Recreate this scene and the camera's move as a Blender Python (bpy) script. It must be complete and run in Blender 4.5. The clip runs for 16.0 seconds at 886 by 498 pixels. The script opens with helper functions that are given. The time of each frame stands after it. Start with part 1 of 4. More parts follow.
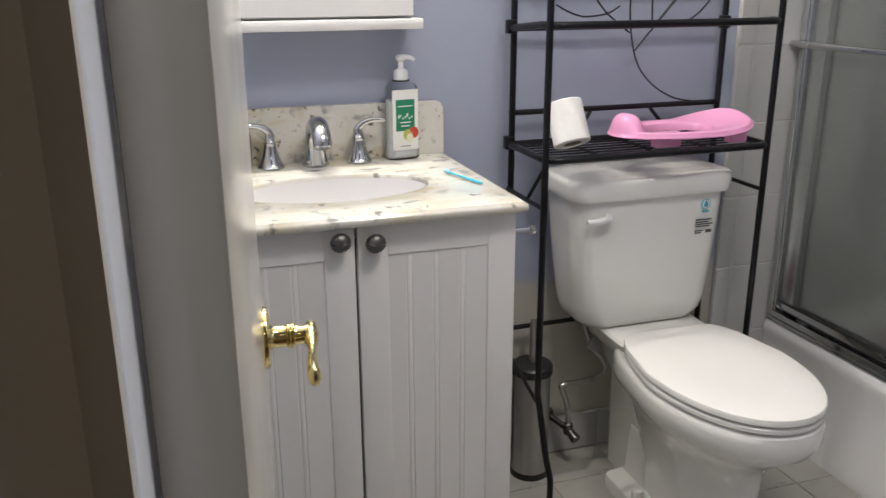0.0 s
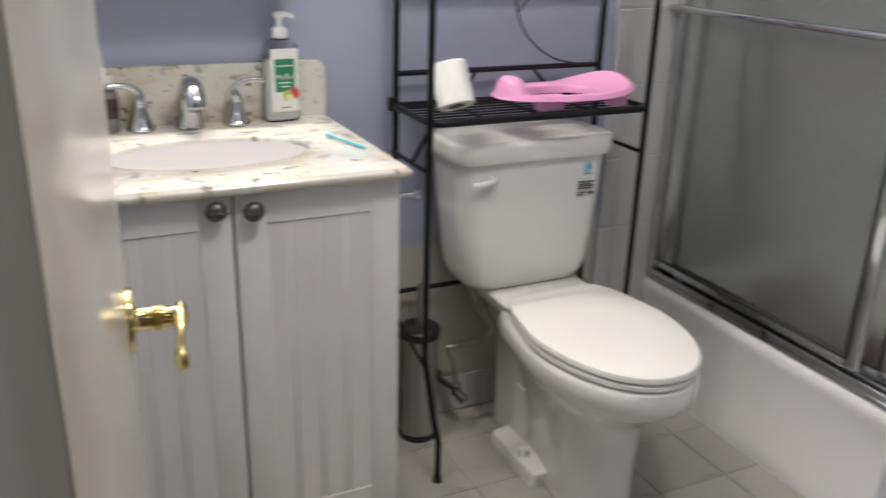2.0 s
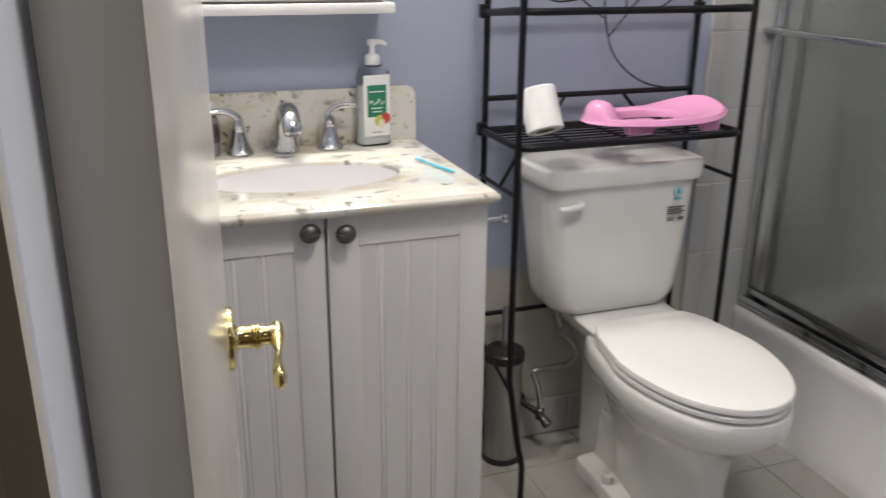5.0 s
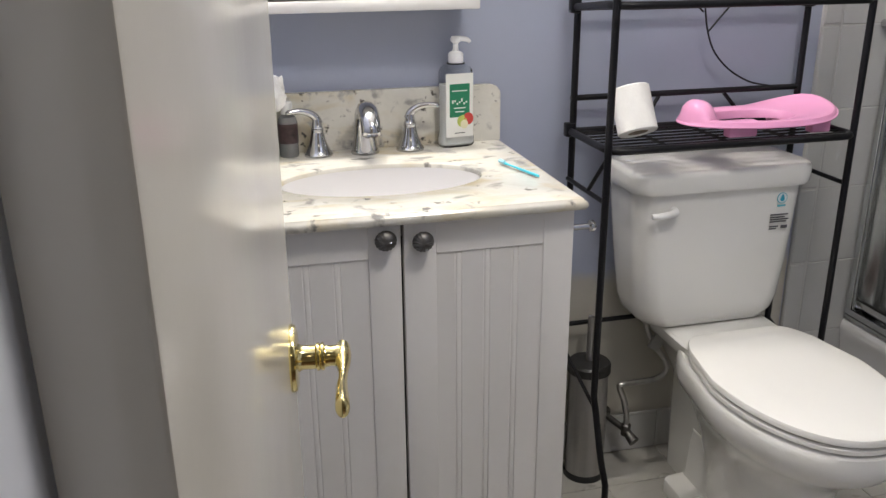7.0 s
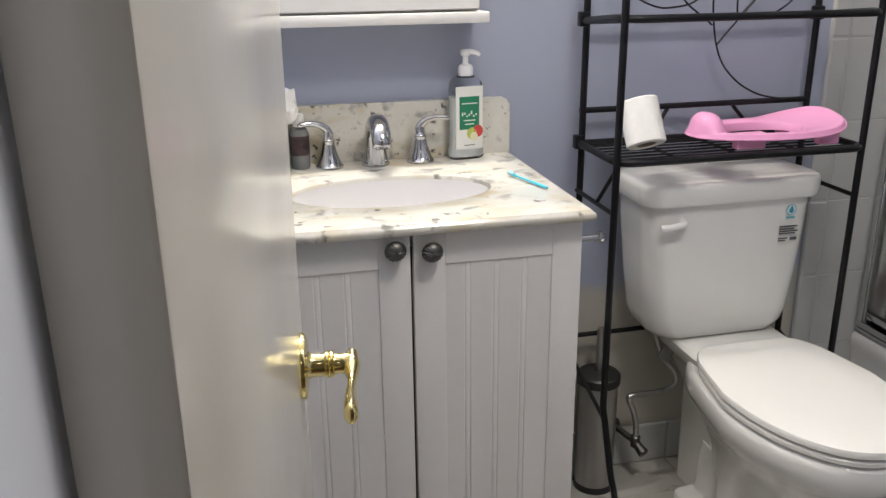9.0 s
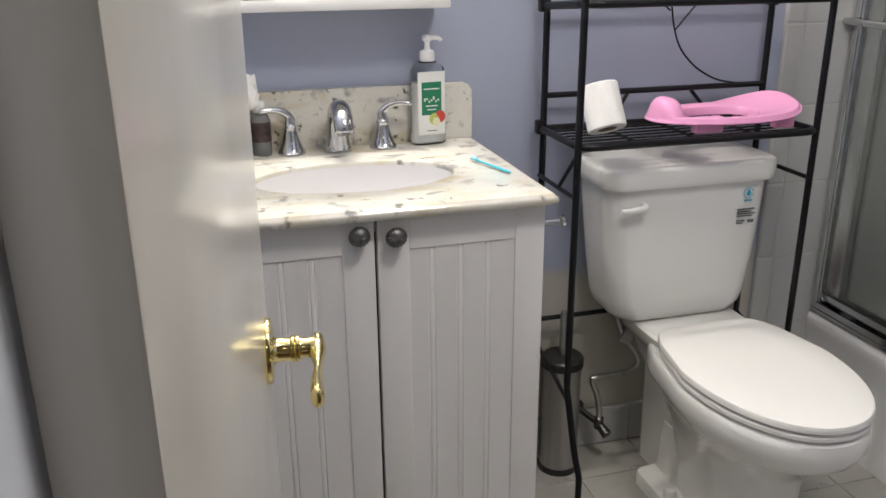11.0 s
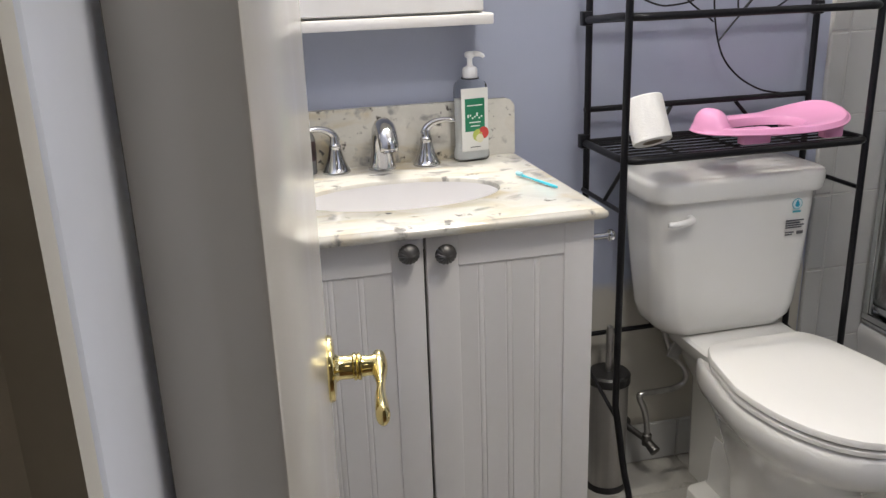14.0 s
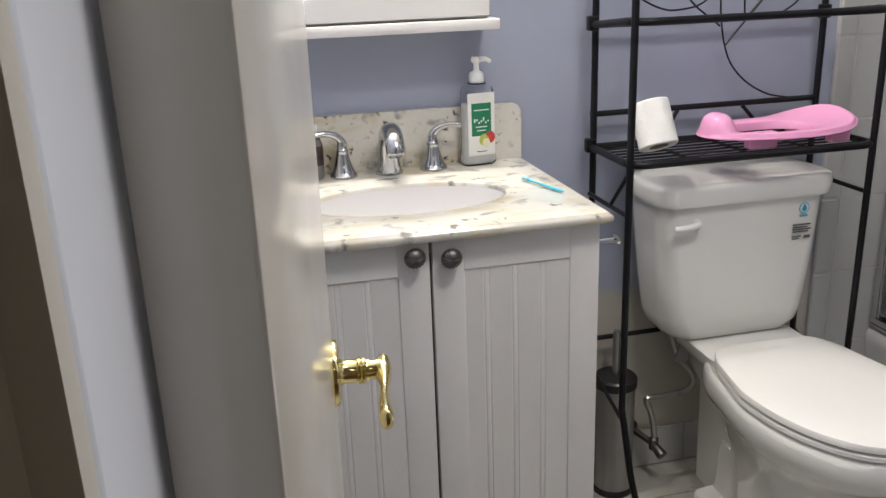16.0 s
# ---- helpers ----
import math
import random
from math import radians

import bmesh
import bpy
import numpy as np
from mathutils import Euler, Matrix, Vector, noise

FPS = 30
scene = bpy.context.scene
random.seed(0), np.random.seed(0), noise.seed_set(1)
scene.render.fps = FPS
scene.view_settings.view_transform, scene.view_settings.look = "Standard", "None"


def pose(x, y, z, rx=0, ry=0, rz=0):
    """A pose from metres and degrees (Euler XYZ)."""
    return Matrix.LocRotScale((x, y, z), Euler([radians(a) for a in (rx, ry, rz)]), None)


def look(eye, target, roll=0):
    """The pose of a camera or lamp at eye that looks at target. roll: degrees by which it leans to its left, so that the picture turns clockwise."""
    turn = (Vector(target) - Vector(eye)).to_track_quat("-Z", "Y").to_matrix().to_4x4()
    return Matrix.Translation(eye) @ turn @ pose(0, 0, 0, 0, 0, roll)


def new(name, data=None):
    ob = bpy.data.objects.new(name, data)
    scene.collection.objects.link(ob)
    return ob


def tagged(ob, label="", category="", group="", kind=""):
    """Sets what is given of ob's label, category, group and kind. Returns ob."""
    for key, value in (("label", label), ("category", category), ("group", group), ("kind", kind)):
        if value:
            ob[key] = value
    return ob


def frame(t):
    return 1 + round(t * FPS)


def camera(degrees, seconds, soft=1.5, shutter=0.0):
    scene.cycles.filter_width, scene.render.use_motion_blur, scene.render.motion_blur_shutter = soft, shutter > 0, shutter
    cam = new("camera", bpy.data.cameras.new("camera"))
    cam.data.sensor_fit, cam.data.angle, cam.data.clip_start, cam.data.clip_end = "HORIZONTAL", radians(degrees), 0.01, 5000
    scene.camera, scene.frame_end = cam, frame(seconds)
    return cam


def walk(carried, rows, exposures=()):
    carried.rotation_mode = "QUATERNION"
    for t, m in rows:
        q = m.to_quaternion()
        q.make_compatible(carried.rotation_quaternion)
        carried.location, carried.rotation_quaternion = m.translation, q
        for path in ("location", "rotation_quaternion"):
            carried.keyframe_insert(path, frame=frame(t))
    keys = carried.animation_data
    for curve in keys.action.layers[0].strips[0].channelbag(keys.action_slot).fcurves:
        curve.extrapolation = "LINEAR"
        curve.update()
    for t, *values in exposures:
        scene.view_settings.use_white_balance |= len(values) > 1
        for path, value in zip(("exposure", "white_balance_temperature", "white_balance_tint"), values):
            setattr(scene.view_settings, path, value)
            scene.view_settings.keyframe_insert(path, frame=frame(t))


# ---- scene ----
cam = camera(55.0, 16.0, soft=1.4, shutter=0.8)
PATH = [
    (0, (-0.6035, -1.8354, 1.2260), (-0.0062, -0.0269, 0.6159), -0.20),
    (0.5, (-0.6014, -1.8247, 1.2310), (-0.0357, -0.0132, 0.5998), -0.24),
    (1, (-0.5952, -1.8120, 1.2310), (-0.0149, -0.0131, 0.5776), -0.22),
    (1.5, (-0.5928, -1.8046, 1.2349), (0.0507, -0.0390, 0.5503), -0.04),
    (2, (-0.5783, -1.8109, 1.2383), (0.2421, -0.1298, 0.5303), 1.67),
    (2.5, (-0.5883, -1.8064, 1.2480), (0.3852, -0.2076, 0.5436), 2.99),
    (3, (-0.6037, -1.8051, 1.2460), (0.4047, -0.2261, 0.5460), 2.88),
    (3.5, (-0.6097, -1.8117, 1.2447), (0.3961, -0.2336, 0.5392), 2.91),
    (4, (-0.6187, -1.8285, 1.2527), (0.3572, -0.2274, 0.5571), 2.77),
    (4.5, (-0.6084, -1.8381, 1.2524), (0.2448, -0.1636, 0.5681), 1.19),
    (5, (-0.5898, -1.8174, 1.2472), (0.0563, -0.0454, 0.5820), 0.51),
    (7.5, (-0.5559, -1.7394, 1.2421), (-0.1169, 0.0931, 0.5719), -0.53),
    (8, (-0.5571, -1.7441, 1.2420), (-0.1322, 0.0968, 0.5857), -0.61),
    (10.5, (-0.5539, -1.7657, 1.2463), (-0.0834, 0.0680, 0.6011), -0.75),
    (11, (-0.5589, -1.7618, 1.2400), (-0.0488, 0.0507, 0.5655), -0.42),
    (11.5, (-0.5613, -1.7610, 1.2411), (-0.0361, 0.0425, 0.5545), -0.09),
    (12, (-0.5597, -1.7607, 1.2401), (-0.0359, 0.0443, 0.5561), -0.11),
    (12.5, (-0.5725, -1.7544, 1.2424), (-0.0739, 0.0647, 0.5773), -0.23),
    (13, (-0.5875, -1.7478, 1.2329), (-0.1345, 0.0922, 0.5932), -1.41),
    (13.5, (-0.5857, -1.7485, 1.2322), (-0.1423, 0.0974, 0.6029), -2.05),
    (14, (-0.5885, -1.7486, 1.2367), (-0.1418, 0.0949, 0.6026), -1.94),
    (14.5, (-0.5851, -1.7540, 1.2356), (-0.1470, 0.0926, 0.6047), -2.19),
    (15, (-0.5887, -1.7534, 1.2376), (-0.1635, 0.0979, 0.6118), -2.15),
    (15.5, (-0.5886, -1.7499, 1.2392), (-0.1695, 0.1035, 0.6154), -2.11),
    (16, (-0.5843, -1.7563, 1.2409), (-0.1583, 0.0946, 0.6143), -2.12),
]
walk(cam, [(t, look(eye, target, roll)) for t, eye, target, roll in PATH])

# ---- world and lamps ----
world = bpy.data.worlds.new("world")
scene.world = world
world.use_nodes = True
world.node_tree.nodes["Background"].inputs[0].default_value = (0.9, 0.85, 0.75, 1)
world.node_tree.nodes["Background"].inputs[1].default_value = 0.008


def area_lamp(name, at, target, sx, sy, watts, colour):
    data = bpy.data.lights.new(name, "AREA")
    data.shape, data.size, data.size_y, data.energy, data.color = "RECTANGLE", sx, sy, watts, colour
    ob = new(name, data)
    ob.matrix_world = look(at, target)
    return ob


# three bulbs of the light bar over the mirror cabinet, a small ceiling lamp, an added dim fill in the hall
for bulb_x in (-0.47, -0.29, -0.11):
    bulb = bpy.data.lights.new("vanity_bulb_light", "POINT")
    bulb.energy, bulb.color, bulb.shadow_soft_size = 15.0, (1.0, 0.935, 0.84), 0.028
    new("vanity_bulb_light", bulb).location = (bulb_x, -0.17, 1.94)
area_lamp("ceiling_lamp_light", (0.12, -1.34, 2.36), (0.12, -1.34, 0), 0.26, 0.26, 13, (1.0, 0.94, 0.84))
area_lamp("hall_lamp_light", (-0.3, -3.0, 2.36), (-0.3, -2.9, 0), 0.3, 0.3, 1.7, (1.0, 0.88, 0.72))
# added cool fill at the end of the doorway wall, brightening the left jamb
area_lamp("hall_window_light", (1.592, -1.76, 1.55), (-0.6, -1.55, 1.3), 0.24, 0.9, 4.2, (0.78, 0.88, 1.0))


# ---- materials ----
def material(name, colour, rough=0.5, metal=0.0, var=0.06, scale=6.0, bump=0.0, bump_scale=150.0, coat=0.0):
    """Principled surface with two scales of tone variation, and fine relief."""
    m = bpy.data.materials.new(name)
    m.use_nodes = True
    nt = m.node_tree
    b = nt.nodes["Principled BSDF"]
    b.inputs["Roughness"].default_value, b.inputs["Metallic"].default_value = rough, metal
    b.inputs["Coat Weight"].default_value, b.inputs["Coat Roughness"].default_value = coat, 0.08
    co = nt.nodes.new("ShaderNodeTexCoord")
    n1, n2 = nt.nodes.new("ShaderNodeTexNoise"), nt.nodes.new("ShaderNodeTexNoise")
    n1.inputs["Scale"].default_value, n2.inputs["Scale"].default_value = scale, scale * 11
    n1.inputs["Detail"].default_value = 5
    add = nt.nodes.new("ShaderNodeMath")
    add.operation = "MULTIPLY_ADD"
    add.inputs[1].default_value = 0.35
    ramp = nt.nodes.new("ShaderNodeMapRange")
    ramp.inputs["From Min"].default_value, ramp.inputs["From Max"].default_value = 0.4, 1.0
    mix = nt.nodes.new("ShaderNodeMix")
    mix.data_type = "RGBA"
    mix.inputs["A"].default_value = (*[c * (1 - var) for c in colour], 1)
    mix.inputs["B"].default_value = (*[min(1, c * (1 + var)) for c in colour], 1)
    ln = nt.links.new
    ln(co.outputs["Object"], n1.inputs["Vector"]), ln(co.outputs["Object"], n2.inputs["Vector"])
    ln(n2.outputs["Fac"], add.inputs[0]), ln(n1.outputs["Fac"], add.inputs[2])
    ln(add.outputs[0], ramp.inputs["Value"]), ln(ramp.outputs[0], mix.inputs["Factor"])
    ln(mix.outputs["Result"], b.inputs["Base Color"])
    rmap = nt.nodes.new("ShaderNodeMapRange")
    rmap.inputs["To Min"].default_value, rmap.inputs["To Max"].default_value = max(0.02, rough * 0.85), min(1, rough * 1.2)
    ln(n1.outputs["Fac"], rmap.inputs["Value"]), ln(rmap.outputs[0], b.inputs["Roughness"])
    if bump:
        nb, bp = nt.nodes.new("ShaderNodeTexNoise"), nt.nodes.new("ShaderNodeBump")
        nb.inputs["Scale"].default_value = bump_scale
        bp.inputs["Strength"].default_value, bp.inputs["Distance"].default_value = bump, 0.002
        ln(co.outputs["Object"], nb.inputs["Vector"]), ln(nb.outputs["Fac"], bp.inputs["Height"])
        ln(bp.outputs["Normal"], b.inputs["Normal"])
    return m


def colour_mix(m, under, over, fac):
    """Adds a layer of colour over to a material by the socket fac; returns the new colour socket."""
    nt = m.node_tree
    mix = nt.nodes.new("ShaderNodeMix")
    mix.data_type = "RGBA"
    nt.links.new(under, mix.inputs["A"])
    mix.inputs["B"].default_value = (*over, 1)
    nt.links.new(fac, mix.inputs["Factor"])
    return mix.outputs["Result"]


def base_socket(m):
    b = m.node_tree.nodes["Principled BSDF"]
    return b, b.inputs["Base Color"].links[0].from_socket


def noise_mask(m, scale, lo, hi, detail=4.0, stretch=(1, 1, 1), distort=0.0):
    nt = m.node_tree
    co, mp, n, r = [nt.nodes.new("ShaderNode" + k) for k in ("TexCoord", "Mapping", "TexNoise", "MapRange")]
    mp.inputs["Scale"].default_value = stretch
    n.inputs["Scale"].default_value, n.inputs["Detail"].default_value, n.inputs["Distortion"].default_value = scale, detail, distort
    r.inputs["From Min"].default_value, r.inputs["From Max"].default_value = lo, hi
    nt.links.new(co.outputs["Object"], mp.inputs["Vector"])
    nt.links.new(mp.outputs["Vector"], n.inputs["Vector"])
    nt.links.new(n.outputs["Fac"], r.inputs["Value"])
    return r.outputs[0]


def layered(m, layers):
    b, sock = base_socket(m)
    for colour, scale, lo, hi, stretch, distort in layers:
        sock = colour_mix(m, sock, colour, noise_mask(m, scale, lo, hi, 5, stretch, distort))
    m.node_tree.links.new(sock, b.inputs["Base Color"])
    return m


wall_paint = material("blue_wall_paint", (0.355, 0.385, 0.485), 0.55, var=0.03, scale=3, bump=0.12, bump_scale=220)
white_wall = material("white_ceiling_paint", (0.78, 0.77, 0.74), 0.8, var=0.03, scale=3, bump=0.1)
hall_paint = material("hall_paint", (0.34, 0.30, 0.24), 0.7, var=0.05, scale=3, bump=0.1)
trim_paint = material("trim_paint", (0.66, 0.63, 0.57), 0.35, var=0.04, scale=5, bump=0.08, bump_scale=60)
jamb_paint = material("jamb_gloss_paint", (0.82, 0.85, 0.95), 0.42, var=0.03, scale=5, bump=0.06, bump_scale=40)
door_paint = material("door_gloss_paint", (0.70, 0.68, 0.64), 0.165, var=0.03, scale=4, bump=0.04, bump_scale=55)
cabinet_paint = material("cabinet_paint", (0.75, 0.735, 0.715), 0.42, var=0.03, scale=5, bump=0.06, bump_scale=90)
# near-black that stands in for shade behind the vanity doors
gap_shade = material("gap_shade_black", (0.03, 0.03, 0.035), 0.8)


def granite(name, fleck, dark, size):
    """Cream stone with tan clouds, grey smudges and dark flecks; a lower fleck gives more of them."""
    return layered(material(name, (0.68, 0.66, 0.595), 0.12, var=0.09, scale=9, coat=0.3), [
        ((0.60, 0.52, 0.36), 7, 0.52, 0.72, (1, 2.2, 2), 1.0),
        ((0.36, 0.35, 0.33), 0.7 * size, fleck - 0.045, fleck + 0.09, (1, 1.2, 1), 0.3),
        (dark, size, fleck + 0.015, fleck + 0.08, (1, 1, 1), 0.15),
        ((0.28, 0.10, 0.08), 70, 0.74, 0.78, (1, 1, 1), 0.0)])


stone, splash_stone = granite("cream_granite", 0.625, (0.24, 0.23, 0.21), 30), granite("flecked_granite", 0.60, (0.10, 0.09, 0.08), 44)
porcelain = material("white_porcelain", (0.76, 0.755, 0.73), 0.08, var=0.012, scale=2, coat=0.5)
seat_plastic = material("white_seat_plastic", (0.80, 0.79, 0.76), 0.22, var=0.012, scale=3)
sink_china = material("white_sink_china", (0.76, 0.75, 0.75), 0.08, var=0.012, scale=3, coat=0.5)
chrome = material("polished_chrome", (0.56, 0.56, 0.57), 0.07, 1.0, var=0.04, scale=20)
frame_metal = material("bright_aluminium", (0.62, 0.63, 0.64), 0.1, 1.0, var=0.06, scale=14)
steel = layered(material("brushed_steel", (0.42, 0.41, 0.40), 0.3, 1.0, var=0.08, scale=8), [((0.25, 0.25, 0.25), 30, 0.5, 0.9, (1, 1, 0.02), 0)])
brass = material("polished_brass", (0.80, 0.68, 0.33), 0.1, 1.0, var=0.05, scale=25)
pewter = material("aged_pewter", (0.15, 0.145, 0.14), 0.42, 1.0, var=0.2, scale=40)
black_metal = material("black_enamel_tube", (0.006, 0.006, 0.008), 0.34, 0.0, var=0.2, scale=30, bump=0.05)
black_metal.node_tree.nodes["Principled BSDF"].inputs["Specular IOR Level"].default_value = 0.3
black_plastic = material("black_plastic", (0.014, 0.014, 0.015), 0.35, var=0.2)
pink_plastic = material("pink_plastic", (0.82, 0.36, 0.60), 0.22, var=0.02, scale=5)
paper = material("tissue_paper", (0.80, 0.79, 0.77), 0.95, var=0.04, scale=40, bump=0.5, bump_scale=260)
card = material("brown_cardboard", (0.32, 0.26, 0.2), 0.9)
tile_wall = material("white_wall_tile", (0.47, 0.47, 0.465), 0.12, var=0.03, scale=5, coat=0.3)
wall_grout = material("pale_grout", (0.45, 0.445, 0.435), 0.9, var=0.1, scale=20, bump=0.2)
grout = material("grey_grout", (0.34, 0.33, 0.31), 0.9, var=0.12, scale=20, bump=0.2)
tub_enamel = material("white_tub_enamel", (0.78, 0.77, 0.77), 0.14, var=0.015, scale=2, coat=0.4)
rubber = material("black_rubber_gasket", (0.02, 0.02, 0.02), 0.6)
white_plastic = material("white_plastic", (0.80, 0.80, 0.80), 0.3, var=0.02)
blue_plastic = material("turquoise_plastic", (0.06, 0.52, 0.66), 0.3, var=0.03)
label_white = material("white_label", (0.78, 0.78, 0.74), 0.5, var=0.02)
label_green = material("green_label", (0.015, 0.20, 0.10), 0.45, var=0.06)
apple_red = material("red_apple_print", (0.55, 0.06, 0.05), 0.45, var=0.3, scale=60)
apple_green = material("green_apple_print", (0.48, 0.55, 0.12), 0.45, var=0.2, scale=60)
ink = material("grey_ink", (0.09, 0.09, 0.10), 0.6)
ink_blue = material("blue_ink", (0.02, 0.30, 0.45), 0.5)
dark_liquid = material("grey_bottle_gel", (0.22, 0.225, 0.23), 0.12, var=0.2, coat=0.3)
red_cloth = material("dark_red_cloth", (0.17, 0.045, 0.05), 0.9, var=0.15, scale=20, bump=0.4)
hall_floor_mat = layered(material("hall_wood_floor", (0.20, 0.12, 0.07), 0.35, var=0.15, scale=8), [((0.1, 0.05, 0.03), 30, 0.45, 0.8, (1, 0.08, 1), 0.3)])

# pale marbled floor tile, each piece toned a little apart
floor_tile = layered(material("marbled_floor_tile", (0.38, 0.37, 0.345), 0.22, var=0.05, scale=5, coat=0.2), [
    ((0.30, 0.29, 0.27), 4.0, 0.5, 0.8, (1, 1, 1), 2.2), ((0.20, 0.19, 0.175), 11, 0.62, 0.8, (1, 1, 1), 1.5)])


def vary_by_object(m, amount):
    nt = m.node_tree
    b, sock = base_socket(m)
    info, hsv, r = [nt.nodes.new("ShaderNode" + k) for k in ("ObjectInfo", "HueSaturation", "MapRange")]
    r.inputs["To Min"].default_value, r.inputs["To Max"].default_value = 1 - amount, 1 + amount
    nt.links.new(info.outputs["Random"], r.inputs["Value"])
    nt.links.new(r.outputs[0], hsv.inputs["Value"])
    nt.links.new(sock, hsv.inputs["Color"])
    nt.links.new(hsv.outputs["Color"], b.inputs["Base Color"])


vary_by_object(floor_tile, 0.06)
vary_by_object(tile_wall, 0.025)


def glass_material(name, colour, rough, ior=1.45):
    m = bpy.data.materials.new(name)
    m.use_nodes = True
    b = m.node_tree.nodes["Principled BSDF"]
    b.inputs["Base Color"].default_value = (*colour, 1)
    b.inputs["Transmission Weight"].default_value, b.inputs["Roughness"].default_value, b.inputs["IOR"].default_value = 1, rough, ior
    return m


obscure_glass = glass_material("obscure_grey_glass", (0.575, 0.595, 0.59), 0.2)
obscure_glass.node_tree.nodes["Principled BSDF"].inputs["Transmission Weight"].default_value = 0.94
nt = obscure_glass.node_tree
nb, bp, co = nt.nodes.new("ShaderNodeTexNoise"), nt.nodes.new("ShaderNodeBump"), nt.nodes.new("ShaderNodeTexCoord")
nb.inputs["Scale"].default_value, bp.inputs["Strength"].default_value, bp.inputs["Distance"].default_value = 90, 0.25, 0.002
nt.links.new(co.outputs["Object"], nb.inputs["Vector"]), nt.links.new(nb.outputs["Fac"], bp.inputs["Height"])
nt.links.new(bp.outputs["Normal"], nt.nodes["Principled BSDF"].inputs["Normal"])
clear_plastic = glass_material("clear_bottle_plastic", (0.95, 0.97, 0.97), 0.08, 1.12)

# the wall behind the toilet: blue paint that stops at an uneven edge above bare off-white plaster
low_wall = material("wall_paint_over_plaster", (0.355, 0.385, 0.485), 0.55, var=0.03, scale=3, bump=0.12, bump_scale=220)
nt = low_wall.node_tree
b, sock = base_socket(low_wall)
co, sep, nz, mad, rng = [nt.nodes.new("ShaderNode" + k) for k in ("TexCoord", "SeparateXYZ", "TexNoise", "Math", "MapRange")]
nz.inputs["Scale"].default_value, nz.inputs["Detail"].default_value = 9, 6
mad.operation, mad.inputs[1].default_value = "MULTIPLY_ADD", 0.10
rng.inputs["From Min"].default_value, rng.inputs["From Max"].default_value = 0.555, 0.525
nt.links.new(co.outputs["Object"], sep.inputs[0]), nt.links.new(co.outputs["Object"], nz.inputs["Vector"])
nt.links.new(nz.outputs["Fac"], mad.inputs[0]), nt.links.new(sep.outputs["Z"], mad.inputs[2])
nt.links.new(mad.outputs[0], rng.inputs["Value"])
nt.links.new(colour_mix(low_wall, sock, (0.44, 0.42, 0.37), rng.outputs[0]), b.inputs["Base Color"])


# ---- mesh helpers ----
def finish(name, bm, mat, parent=None, label="", smooth=True):
    me = bpy.data.meshes.new(name)
    bmesh.ops.recalc_face_normals(bm, faces=bm.faces)
    bm.to_mesh(me)
    bm.free()
    if smooth:
        me.polygons.foreach_set("use_smooth", [True] * len(me.polygons))
        me.set_sharp_from_angle(angle=radians(38))
    me.materials.append(mat)
    ob = new(name, me)
    if parent:
        ob.parent = parent
    if label:
        tagged(ob, label)
    return ob


def part(name, bm, mat, parent, label=""):
    return finish(name, bm, mat, parent, label)


def thing(name, label, category, group=""):
    return tagged(new(name), label, category, group)


def box(x0, x1, y0, y1, z0, z1, bev=0.0, seg=2, bm=None):
    """A box, with all edges rounded by bev, added to bm."""
    one = bmesh.new()
    bmesh.ops.create_cube(one, size=1)
    for v in one.verts:
        v.co = Vector(((x0 + x1) / 2 + v.co.x * (x1 - x0), (y0 + y1) / 2 + v.co.y * (y1 - y0), (z0 + z1) / 2 + v.co.z * (z1 - z0)))
    if bev:
        bmesh.ops.bevel(one, geom=one.edges[:], offset=bev, segments=seg, affect="EDGES", profile=0.5)
    return merge(bm, one)


def merge(bm, one):
    if bm is None:
        return one
    me = bpy.data.meshes.new("tmp")
    one.to_mesh(me)
    one.free()
    bm.from_mesh(me)
    bpy.data.meshes.remove(me)
    return bm


def loft(rings, bm=None, cap0=True, cap1=True, closed=False):
    """A skin over rings of equal numbers of points."""
    bm = bm or bmesh.new()
    made = [[bm.verts.new(p) for p in r] for r in rings]
    n = len(rings[0])
    pairs = list(zip(made, made[1:])) + ([(made[-1], made[0])] if closed else [])
    for a, c in pairs:
        for i in range(n):
            bm.faces.new((a[i], a[(i + 1) % n], c[(i + 1) % n], c[i]))
    if cap0 and not closed:
        bm.faces.new(made[0][::-1])
    if cap1 and not closed:
        bm.faces.new(made[-1])
    return bm


def tube(points, radius, bm=None, sides=10, smooth_steps=0, closed=False):
    """A round tube along points; radius one number, or one a point."""
    pts = [Vector(p) for p in points]
    if smooth_steps:
        out = []
        for i in range(len(pts) - 1):
            p0, p1, p2, p3 = pts[max(i - 1, 0)], pts[i], pts[i + 1], pts[min(i + 2, len(pts) - 1)]
            for k in range(smooth_steps):
                t = k / smooth_steps
                out.append(0.5 * (2 * p1 + (p2 - p0) * t + (2 * p0 - 5 * p1 + 4 * p2 - p3) * t * t + (3 * p1 - p0 - 3 * p2 + p3) * t ** 3))
        pts = out + [pts[-1]]
    rad = list(radius) if isinstance(radius, (list, tuple)) else [radius] * len(pts)
    if len(rad) != len(pts):
        rad = [float(q) for q in np.interp(np.linspace(0, 1, len(pts)), np.linspace(0, 1, len(rad)), rad)]
    rings, side = [], None
    for i, p in enumerate(pts):
        d = (pts[min(i + 1, len(pts) - 1)] - pts[max(i - 1, 0)]).normalized()
        if side is None:
            side = d.orthogonal().normalized()
        side = (side - d * side.dot(d)).normalized()
        up = d.cross(side)
        rings.append([p + rad[i] * (math.cos(a) * side + math.sin(a) * up) for a in [2 * math.pi * k / sides for k in range(sides)]])
    return loft(rings, bm, closed=closed)


